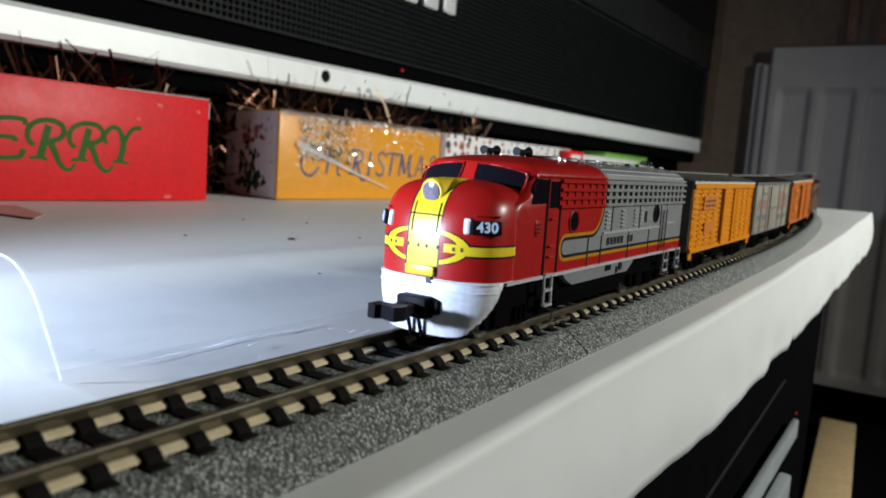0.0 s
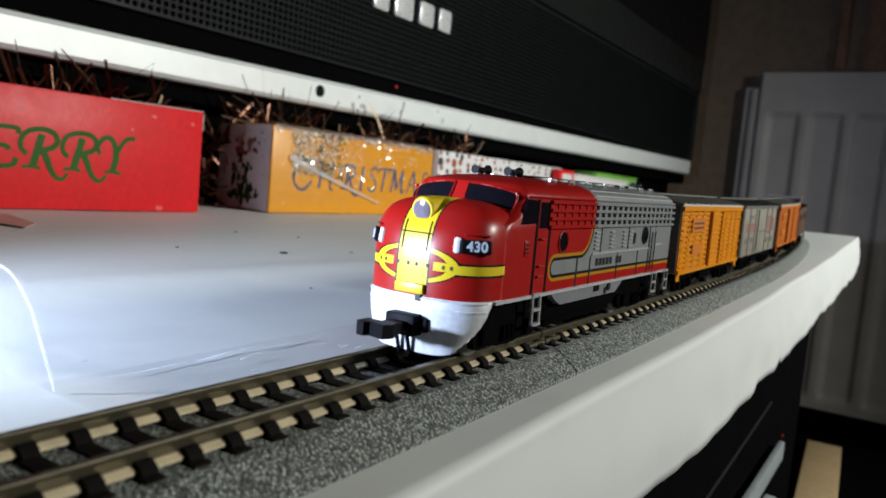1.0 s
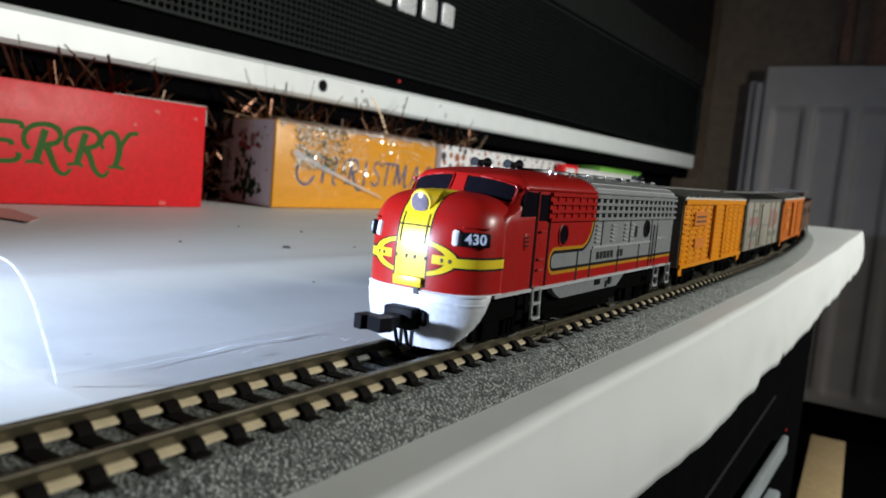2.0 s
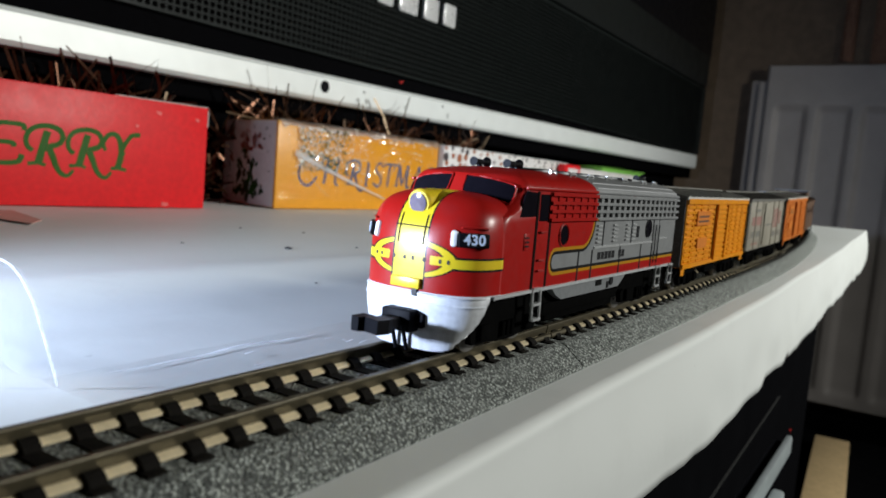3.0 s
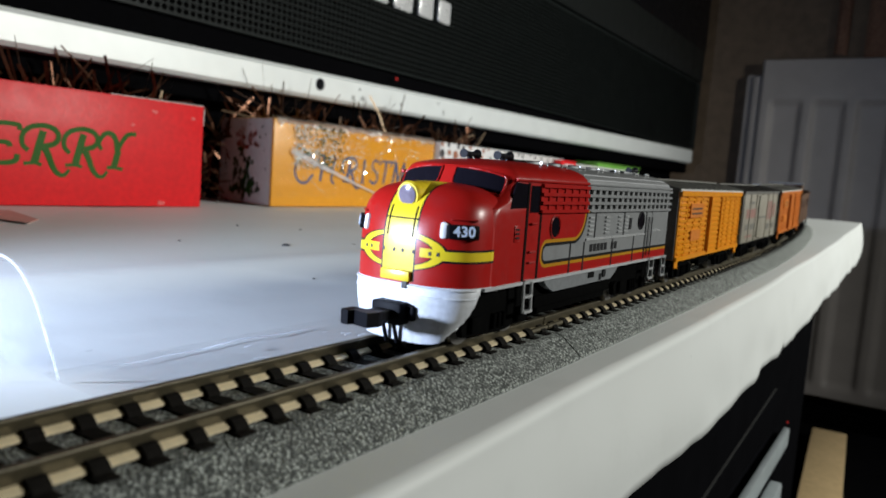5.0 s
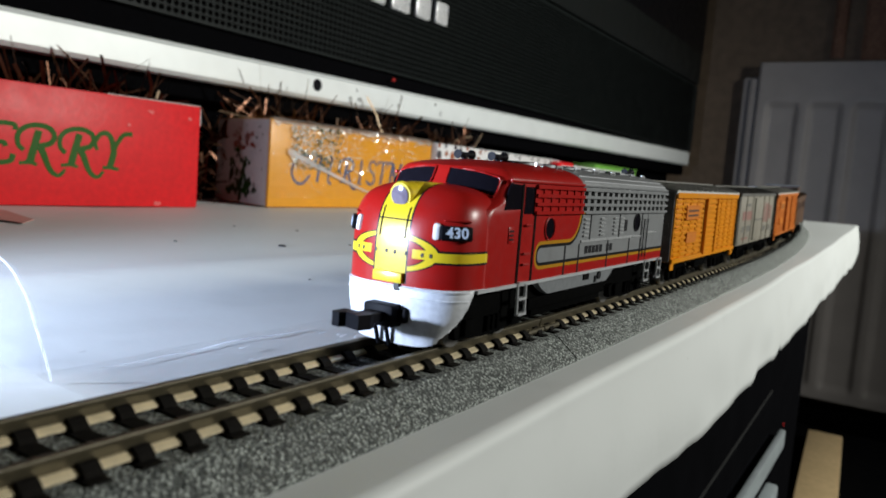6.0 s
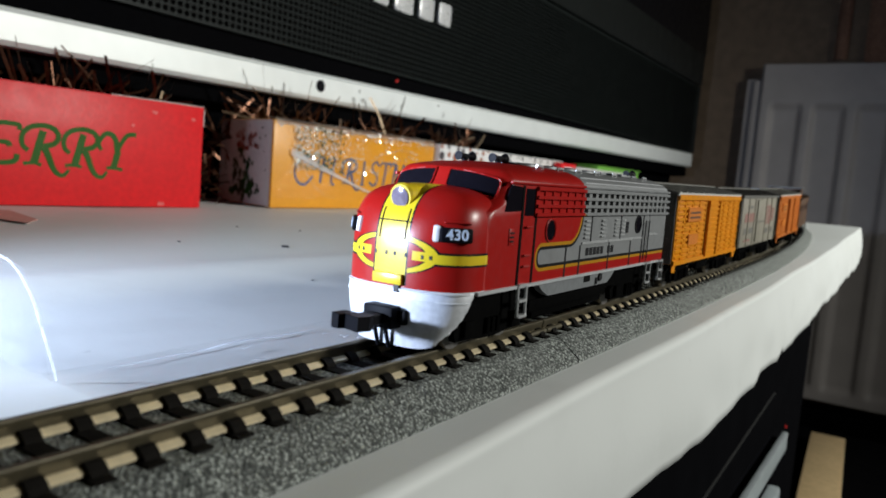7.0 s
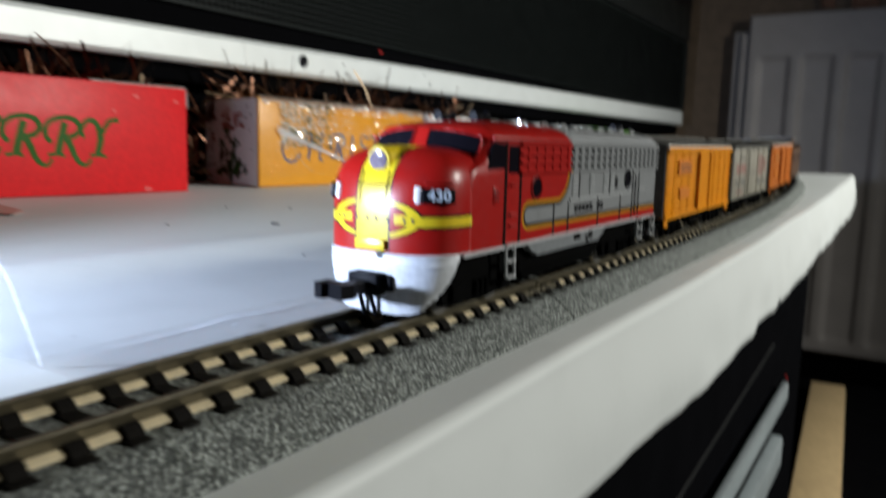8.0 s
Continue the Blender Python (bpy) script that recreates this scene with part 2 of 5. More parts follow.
M_ICON = surface("faint_icon_print", (0.42, 0.43, 0.42), 0.5)
M_WOOD = surface("pale_pine", (0.50, 0.36, 0.19), 0.6, grain=0.15, spread=0.12, stain=0.12, bump=0.3)
M_GREYPLASTIC = surface("silver_grey_plastic", (0.26, 0.29, 0.30), 0.4, 0.1, grain=0.1)
M_BAG = film_mat("clear_bag_film", 0.10, 0.12)
M_FILM = film_mat("clear_gift_wrap", 0.05, 0.05)
M_BUNCH = film_mat("bunched_clear_film", 0.55, 0.3)
M_LED = glow("red_standby_light", (0.35, 0.012, 0.010), 0.25)


def milky_film():
    """Thin milky plastic that lets most light through."""
    m, tree, bsdf = node_mat("milky_film")
    vec = coords(tree)
    clear, soft, shine, mix, add = (tree.nodes.new(k) for k in ("ShaderNodeBsdfTransparent", "ShaderNodeBsdfTranslucent", "ShaderNodeBsdfDiffuse", "ShaderNodeMixShader", "ShaderNodeMixShader"))
    soft.inputs[0].default_value = shine.inputs[0].default_value = (0.50, 0.54, 0.62, 1)
    tree.links.new((ramp(tree, noise_of(tree, vec, 0.12, 3), 0.3, 0.7) * 0.12 + 0.03).sock, mix.inputs[0])
    tree.links.new(soft.outputs[0], add.inputs[1])
    tree.links.new(shine.outputs[0], add.inputs[2])
    tree.links.new(clear.outputs[0], mix.inputs[1])
    tree.links.new(add.outputs[0], mix.inputs[2])
    tree.links.new(mix.outputs[0], tree.nodes["Material Output"].inputs[0])
    return m


M_MILKY = milky_film()


def rim_film():
    """Whitened plastic that glows when lit from behind."""
    m, tree, bsdf = node_mat("whitened_plastic")
    soft, dull, mix = (tree.nodes.new(k) for k in ("ShaderNodeBsdfTranslucent", "ShaderNodeBsdfDiffuse", "ShaderNodeMixShader"))
    soft.inputs[0].default_value = dull.inputs[0].default_value = (0.86, 0.88, 0.92, 1)
    mix.inputs[0].default_value = 0.4
    clear, thin = tree.nodes.new("ShaderNodeBsdfTransparent"), tree.nodes.new("ShaderNodeMixShader")
    thin.inputs[0].default_value = 0.55
    tree.links.new(soft.outputs[0], mix.inputs[1])
    tree.links.new(dull.outputs[0], mix.inputs[2])
    tree.links.new(clear.outputs[0], thin.inputs[1])
    tree.links.new(mix.outputs[0], thin.inputs[2])
    tree.links.new(thin.outputs[0], tree.nodes["Material Output"].inputs[0])
    return m


M_RIM = rim_film()


# ---------- building helpers ----------
def cuboid(bm, x0, x1, y0, y1, z0, z1, bevel=0.0):
    v = [bm.verts.new((x, y, z)) for x in (x0, x1) for y in (y0, y1) for z in (z0, z1)]
    faces = [bm.faces.new([v[i] for i in f]) for f in ((0, 1, 3, 2), (4, 6, 7, 5), (0, 4, 5, 1), (2, 3, 7, 6), (0, 2, 6, 4), (1, 5, 7, 3))]
    if bevel:
        edges = {e for f in faces for e in f.edges}
        bmesh.ops.bevel(bm, geom=list(edges), offset=bevel, segments=2, profile=0.5, affect="EDGES")


def tube(bm, a, b, r0, r1=None, n=10, caps=True):
    a, b = Vector(a), Vector(b)
    r1 = r0 if r1 is None else r1
    q = (b - a).to_track_quat("Z", "Y")
    rings = []
    for p, r in ((a, r0), (b, r1)):
        rings.append([bm.verts.new(p + q @ Vector((r * math.cos(k * math.tau / n), r * math.sin(k * math.tau / n), 0))) for k in range(n)])
    for k in range(n):
        bm.faces.new((rings[0][k], rings[0][(k + 1) % n], rings[1][(k + 1) % n], rings[1][k]))
    if caps:
        bm.faces.new(rings[0][::-1])
        bm.faces.new(rings[1])


def grid(bm, rows, close=False):
    """Quads through rows of points."""
    vs = [[bm.verts.new(p) for p in r] for r in rows]
    for a, b in zip(vs, vs[1:]):
        for i in range(len(a) - (0 if close else 1)):
            j = (i + 1) % len(a)
            bm.faces.new((a[i], a[j], b[j], b[i]))
    return vs


def prism(bm, outline, axis, a, b):
    """A flat outline drawn out along an axis ('x': outline is y, z; 'y': x, z; 'z': x, y)."""
    place = {"x": lambda u, v, w: (w, u, v), "y": lambda u, v, w: (u, w, v), "z": lambda u, v, w: (u, v, w)}[axis]
    lo, hi = ([bm.verts.new(place(u, v, w)) for u, v in outline] for w in (a, b))
    n = len(outline)
    for i in range(n):
        bm.faces.new((lo[i], lo[(i + 1) % n], hi[(i + 1) % n], hi[i]))
    bm.faces.new(lo[::-1])
    bm.faces.new(hi)


def mesh_of(name, bm, material, smooth=None):
    bmesh.ops.recalc_face_normals(bm, faces=bm.faces[:])
    bm.transform(Matrix.Scale(MM, 4))
    me = bpy.data.meshes.new(name)
    if smooth is not None:
        for f in bm.faces:
            f.smooth = True
        for e in bm.edges:
            if len(e.link_faces) == 2 and e.calc_face_angle(0) > radians(smooth):
                e.smooth = False
    bm.to_mesh(me)
    bm.free()
    me.materials.append(material)
    return me


def part(name, bm, material, parent, label="", smooth=None):
    """One mesh in millimetres, under a thing or a part."""
    ob = new(name, mesh_of(name, bm, material, smooth))
    ob.parent = parent
    return tagged(ob, label) if label else ob


def whole(name, bm, material, label, category, kind="", smooth=None):
    return tagged(new(name, mesh_of(name, bm, material, smooth)), label, category, kind=kind)


def thing(name, label, category, group="", kind=""):
    return tagged(new(name), label, category, group, kind)


def slab(name, box, material, parent, label="", bevel=0.0):
    bm = bmesh.new()
    cuboid(bm, *box, bevel)
    return part(name, bm, material, parent, label, 40 if bevel else None)


def lettering(name, text, size, material, parent, m, shear=0.0, depth=0.05, label="", fat=0.0, wide=1.0):
    """Raised letters in the built-in font; size and depth in millimetres, standing in the plane of m."""
    cu = bpy.data.curves.new(name, "FONT")
    cu.body, cu.size, cu.extrude, cu.shear, cu.offset = text, size * MM, depth * MM, shear, fat * MM
    cu.align_x, cu.align_y, cu.space_character = "CENTER", "CENTER", wide
    tmp = new("lettering_source", cu)
    bpy.context.view_layer.update()
    me = bpy.data.meshes.new_from_object(tmp.evaluated_get(bpy.context.evaluated_depsgraph_get()))
    bpy.data.objects.remove(tmp)
    me.materials.clear()
    me.materials.append(material)
    ob = new(name, me)
    ob.parent = parent
    ob.matrix_local = m
    return tagged(ob, label) if label else ob


# ---------- lie of the land, in millimetres ----------
TABLE = -5.87


def rise(s):
    return 5.18e-5 * max(s - 72.5, 0.0) ** 2 if s < 640 else 5.18e-5 * 567.5 ** 2


def fade(x):
    u = min(max((x + 150) / 110, 0), 1)
    return u * u * (3 - 2 * u)


def rail_line(s):
    """Centre of the track at a distance along it: x, y, z and heading."""
    u = max(s - 278.1, 0.0)
    u2 = max(s - 430.0, 0.0)
    th = u / 2515.0 + u2 * u2 / 160000.0
    x = -2515.0 * (1 - math.cos(u / 2515.0)) - u2 ** 3 / 480000.0
    return x, (s if u == 0 else 278.1 + 2515.0 * math.sin(u / 2515.0)), rise(s), th


def off_line(s, off, h):
    x, y, z, th = rail_line(s)
    return (x + off * math.cos(th), y + off * math.sin(th), z + h)


def ripple(x, y, size, amount):
    return amount * noise.noise(Vector((x / size, y / size, 3.1)))


# ---------- the room ----------
def room():
    walls = (("wall_far", (-1500, 2600, 1694, 1860, -520, 1900)), ("wall_tv", (-1100, -1000, -2300, 1760, -520, 1900)),
             ("wall_near", (-1500, 2600, -2400, -2300, -520, 1900)), ("wall_side", (2500, 2600, -2300, 1760, -520, 1900)))
    for name, box in walls:
        bm = bmesh.new()
        cuboid(bm, *box)
        whole(name, bm, M_WALL, "brown papered room wall", "wall", "structure")
    bm = bmesh.new()
    cuboid(bm, -1500, 2600, -2400, 1860, -560, -520)
    whole("floor", bm, M_FLOOR, "dark carpeted floor", "floor", "structure")
    bm = bmesh.new()
    cuboid(bm, -1500, 2600, -2400, 1860, 1900, 1940)
    whole("ceiling", bm, M_CEILING, "plain painted ceiling", "ceiling", "structure")
    bm = bmesh.new()
    cuboid(bm, -1000, 2500, 1676, 1694, -520, -395, 4)
    whole("baseboard", bm, M_STAND, "black painted skirting board under the radiator", "baseboard", "structure")


def radiator():
    rad = thing("radiator", "white enamelled steel panel radiator with vertical flutes on a brown wall", "radiator")
    bm = bmesh.new()
    cuboid(bm, -258, 620, 1661, 1668, -372, 308, 2)
    part("panel", bm, M_RADIATOR, rad, smooth=40)
    # pressed face: shallow channels between narrow ridges
    def depth(x, z):
        u = abs((x + 246.0) % 80.0 - 40.0)
        side = min(max((34.0 - u) / 13.0, 0.0), 1.0)
        end = min(max((232.0 - z) / 22.0, 0.0), 1.0) * min(max((z + 356.0) / 22.0, 0.0), 1.0)
        edge = min(1.0, max(0.0, (x + 252.0) / 8.0))
        s = side * side * (3 - 2 * side) * end * end * (3 - 2 * end) * edge
        return 1650.0 + 9.0 * s
    heights = [-372, -370, -356, -350, -345, -340, -334, 0, 150, 208, 212, 216, 220, 224, 228, 232, 240, 300, 306, 308]
    bm = bmesh.new()
    rows = []
    for z in heights:
        row = [(-258 + 878 * k / 220, depth(-258 + 878 * k / 220, z), z) for k in range(221)]
        rim = 5.0 if z in (-372, 308) else 0.0
        row = [(x, y + rim, z) for x, y, z in row]
        rows.append([(-258, 1662, z), (-258, 1655, z)] + row[1:-1] + [(620, 1655, z), (620, 1662, z)])
    rows = [[(x, 1662, z) for x, y, z in rows[0]]] + rows + [[(x, 1662, z) for x, y, z in rows[-1]]]
    grid(bm, rows)
    part("pressed_face", bm, M_RADIATOR, rad, smooth=60)
    slab("top_cover", (-254, 616, 1668, 1688, 296, 306), M_RADIATOR, rad, bevel=3)
    slab("side_cover", (-275, -257, 1658, 1672, -365, 276), M_RADIATOR, rad, bevel=5)
    slab("back_panel", (-291, 616, 1668, 1689, -372, 280), M_RADIATOR, rad, bevel=6)


def curtain():
    for x0, x1, z0 in ((-132, -108, 318), (-78, -30, 312), (40, 300, 312)):
        bm = bmesh.new()
        rows = []
        for i in range(24):
            z = z0 + i * 46
            rows.append([(x0 + (x1 - x0) * k / 20, 1680 - 9 * abs(math.sin(k * math.pi / 20 * max(1, round((x1 - x0) / 45)))) + 1.5 * math.sin(z * 0.01 + k * 0.4), z) for k in range(21)])
        for r in list(rows[::-1]):
            rows.append([(x, y + 4, z) for x, y, z in r])
        rows.append(rows[0])
        grid(bm, rows)
        whole("curtain", bm, M_CURTAIN, "rust brown curtain hanging behind the radiator top", "curtain", smooth=60)


def stand():
    st = thing("tv_stand", "black lacquered low stand carrying the table board and television", "tv stand")
    slab("body", (-1000, 0, -800, 590, -515, -30), M_STAND, st, bevel=3)
    slab("back_body", (-1000, -140, 592, 1700, -515, -30), M_STAND, st, bevel=3)
    bm = bmesh.new()
    prism(bm, [(100, -103.9), (438, -82.8), (438, -83.1), (100, -104.4)], "x", 0, 0.9)
    part("door_edge", bm, M_EDGE, st, "thin grey door edge")
    slab("lower_edge", (0, 1.5, -790, 590, -262, -256), M_STAND, st)


def under_shelf():
    sh = thing("low_shelf", "black low shelf standing on the floor", "shelf")
    slab("top", (-120, 420, 640, 1240, -335, -316), M_STAND, sh, bevel=3)
    slab("side", (-116, -98, 650, 1230, -518, -335), M_STAND, sh)
    slab("side", (398, 416, 650, 1230, -518, -335), M_STAND, sh)
    bm = bmesh.new()
    cuboid(bm, -22, 22, -400, 130, 0, 16, 1.5)
    ob = whole("wooden_batten", bm, M_WOOD, "pale pine batten lying on the black shelf", "plank", smooth=40)
    ob.matrix_world = pose(-0.010, 1.032, -0.316, 0, 0, 3.5)
    dev = thing("disc_player", "silver grey slim player pushed out of the black stand", "media player")
    slab("case", (5.2, 8.5, 120, 450, -118, -107), M_GREYPLASTIC, dev, bevel=0.8)
    slab("bracket", (-30, 5.2, 120, 445, -122, -110), M_BLACK, dev)
    slab("tray", (9, 15, 60, 389, -134, -118), M_GREYPLASTIC, dev, "pale grey lower tray", bevel=1.5)
    bm = bmesh.new()
    tube(bm, (0, 507, -120), (0.8, 507, -120), 0.9, n=10)
    part("power_light", bm, M_LED, dev, "small red power light")


def tabletop():
    bm = bmesh.new()
    rows = []
    for top in (True, False):
        for i in range(48):
            y = -300 + i * 20
            rows.append([(x, y, (TABLE - 1.2 + rise(y) * fade(x)) if top else -29.5) for x in (-380, -300, -220, -150, -130, -110, -90, -70, -55, -40, -20, 0, 14)])
    n = 48
    a, b = rows[:n], rows[n:]
    loops = [ra + rb[::-1] for ra, rb in zip(a, b)]
    vs = grid(bm, loops, close=True)
    bm.faces.new(vs[0])
    bm.faces.new(vs[-1][::-1])
    whole("table_board", bm, M_CARD, "white foam board laid over the black stand", "board", smooth=30)
    slab_b = bmesh.new()
    cuboid(slab_b, -380, -200, 640, 1250, -29.5, TABLE)
    whole("side_board", slab_b, M_CARD, "white board carrying the parcels beside the television", "board")


def tear(y):
    """Height of the paper's torn lower edge."""
    pts = ((-220, -34), (60, -30), (119, -30.5), (163, -32.8), (205, -32.9), (229, -32.6), (233, -31), (236, -29.6), (258, -31.2), (280, -32.2), (284, -30), (288, -31.6),
           (312, -32), (340, -30.7), (398, -27.2), (450, -25.5), (500, -24), (548, -21.5), (553, -19.5), (580, -20), (622, -15), (636, -12))
    for (a, u), (b, v) in zip(pts, pts[1:]):
        if y <= b:
            return u + (v - u) * max(y - a, 0) / (b - a)
    return pts[-1][1]


def paper():
    bm = bmesh.new()
    rows = []
    ys = [-220 + 4.0 * i for i in range(214)]
    for y in ys:
        r = rise(y)
        front = 19.2 + ripple(0, y, 90, 1.4) + max(y - 560, 0) * 0.012
        line = []
        for x in [-372 + 14 * k for k in range(15)] + [-162 + 6 * k for k in range(29)]:
            ridge = 1.6 * math.exp(-(((x + 86 + 8 * math.sin(y / 70)) / 13.0) ** 2)) * (1 if y < 260 else math.exp(-((y - 260) / 80) ** 2))
            z = TABLE + r * fade(x) + (ripple(x, y, 60, 0.35) + ridge if x < -30 else 0.0)
            line.append((x, y, z - (0.35 if x > -26 else 0.0)))
        end = tear(y) + ripple(5, y, 11, 0.5) + ripple(9, y, 2.5, 0.12)
        z0 = TABLE + r - 0.4
        fold = 1.9 - 0.7 * min(max(y - 150, 0) / 350, 1.0)
        for k in range(8):
            a = radians(k * 90 / 7)
            line.append((front - fold + fold * math.sin(a), y, z0 - fold + fold * math.cos(a)))
        for k in range(1, 13):
            u = k / 12
            z = z0 - fold + (end - z0 + fold) * u
            line.append((front + 1.9 * u + ripple(z * 1.5, y, 22, 1.1) * u + 0.8 * math.sin(u * 3.0), y, z))
        rows.append(line)
    # the far edge turns down over the board's end
    last = rows[-1]
    for k in range(1, 7):
        a = radians(k * 15)
        rows.append([(x, y + 0.8 * math.sin(a), z - (0.8 - 0.8 * math.cos(a)) * (1 if z > -5 else 0.3)) for x, y, z in last])
    rows.append([(x, y + 0.9, z - 8) if z > tear(y) + 8 else (x, y + 0.9, z - 1) for x, y, z in last])
    grid(bm, rows)
    ob = whole("paper_sheet", bm, M_PAPER, "white paper sheet draped over the table with a torn lower edge", "paper", smooth=60)
    sol = ob.modifiers.new("thickness", "SOLIDIFY")
    sol.thickness, sol.offset = 0.35 * MM, -1


def crumbs():
    rng = random.Random(5)
    spots = [(-127.7, 177.2, 1.5), (-150, 150, 0.7), (-120, 205, 0.6), (-168, 226, 0.8), (-70, 130, 0.5), (-135, 240, 0.7), (-190, 210, 0.6)]
    for x, y, r in spots:
        bm = bmesh.new()
        bmesh.ops.create_icosphere(bm, subdivisions=1, radius=r)
        for v in bm.verts:
            v.co *= rng.uniform(0.7, 1.2)
            v.co.z *= 0.4
        bm.transform(Matrix.Translation((x, y, TABLE + 0.35 + ripple(x, y, 60, 0.35))))
        whole("crumb", bm, M_INK, "tiny dark crumb on the white paper", "crumb")
    bm = bmesh.new()
    prism(bm, [(-262, 122), (-210, 131), (-222, 141), (-262, 150)], "z", TABLE + 0.5, TABLE + 0.75)
    whole("paper_scrap", bm, surface("pink_scrap", (0.60, 0.33, 0.29), 0.6), "faded pink paper scrap lying on the white sheet", "paper scrap")


def plastic_bag():
    """A clear bag lying along the track with its mouth curling up."""
    bag = thing("plastic_bag", "clear plastic bag lying flat beside the track, mouth curled up", "plastic bag")
    bm = bmesh.new()
    rows = []
    for i in range(60):
        y = 40 + i * 2.0
        w = 31.8 + ripple(1, y, 40, 0.8) + 0.02 * (y - 40)
        rows.append([(-13.4 - (w - 13.4) * k / 12, y, TABLE + 0.45 + 0.1 * noise.noise(Vector((k * 0.7, y * 0.11, 0))) + (0.3 if k == 12 else 0)) for k in range(13)])
    grid(bm, rows)
    part("flat_film", bm, M_BAG, bag, smooth=80)
    bm = bmesh.new()
    path = [(-30.6 + 0.55 * math.sin(i * 0.21) + 0.25 * math.sin(i * 0.47), 48 + i * 1.0, TABLE + 0.42 + 0.06 * math.sin(i * 0.3)) for i in range(41)]
    for i, (a, b) in enumerate(zip(path, path[1:])):
        r = 0.03 + 0.09 * math.sin(math.pi * min(1.0, (i + 1) / 41) ** 1.6)
        tube(bm, a, b, r, r, n=6)
    part("folded_rim", bm, M_RIM, bag, "whitened folded rim", smooth=60)
    rng = random.Random(17)
    for i in range(16):
        bm = bmesh.new()
        x, y, h = rng.uniform(-27, -15), rng.uniform(50, 98), rng.uniform(0.7, 2.4)
        lean = rng.uniform(-0.35, 0.35)
        tube(bm, (x, y, TABLE + 0.55), (x + h * lean, y + h, TABLE + 0.62), 0.10, 0.03, 5)
        part("film_crease", bm, M_RIM, bag, "short whitened crease", smooth=60)
    edge = [(-29.0, 40.5, -5.4), (-28.4, 39.6, -3.0), (-29.2, 39.2, -0.4), (-30.6, 39.0, 2.3), (-32.0, 39.0, 4.4), (-33.8, 39.0, 6.1), (-36.0, 39.0, 7.7), (-40, 39.0, 8.9), (-48, 37, 10.0)]
    knots = [Vector(p) for p in edge]
    edge = []
    for k in range(len(knots) - 1):
        a, b, c, d = knots[max(k - 1, 0)], knots[k], knots[k + 1], knots[min(k + 2, len(knots) - 1)]
        for q in range(5):
            t = q / 5
            edge.append(tuple(0.5 * (2 * b + (c - a) * t + (2 * a - 5 * b + 4 * c - d) * t * t + (3 * b - a - 3 * c + d) * t ** 3)))
    bm = bmesh.new()
    rows = []
    for k in range(10):
        u = k / 9
        rows.append([(x - 34 * u + 1.5 * math.sin(u * 4 + z * 0.3), y - 3 * u + 9 * u * u, z * (1 - 0.25 * u) - 1.0 * u + 0.5 * math.sin(u * 9 + x)) for x, y, z in edge])
    grid(bm, rows)
    ob = part("curled_mouth", bm, M_MILKY, bag, "milky white curled mouth", smooth=80)
    bm = bmesh.new()
    for a, b in zip(edge, edge[1:]):
        tube(bm, a, b, 0.16, n=6)
    part("mouth_rim", bm, M_RIM, bag, "whitened curled rim", smooth=60)


# ---------- the track ----------
TIE_STEP, TIE_START = 4.78, 33.73


def rail_profile(bm, s0, s1, off, foot, step=6.0):
    if foot:
        shape = [(-0.24, -1.42), (0.24, -1.42), (0.95, -1.78), (0.95, -2.08), (-0.95, -2.08), (-0.95, -1.75)]
    else:
        shape = [(-0.38, 0), (0.38, 0), (0.44, -0.10), (0.40, -0.60), (0.26, -0.8), (0.26, -1.6), (-0.26, -1.6), (-0.26, -0.8), (-0.40, -0.60), (-0.44, -0.10)]
    n = max(2, int((s1 - s0) / step))
    rows = [[off_line(s0 + (s1 - s0) * i / n, off + u, v) for u, v in shape] for i in range(n + 1)]
    vs = grid(bm, rows, close=True)
    bm.faces.new(vs[0])
    bm.faces.new(vs[-1][::-1])


def tie_mesh():
    bm = bmesh.new()
    cuboid(bm, -7.4, 7.4, -1.0, 1.0, -3.3, -2.28)
    for side in (-4.9, 4.9):
        for u in (-1, 1):
            prism(bm, [(side + u * 0.25, -2.1), (side + u * 0.30, -1.1), (side + u * 0.85, -1.2), (side + u * 1.35, -1.6), (side + u * 1.7, -2.1)], "y", -0.80, 0.80)
    return mesh_of("tie", bm, M_TIE)


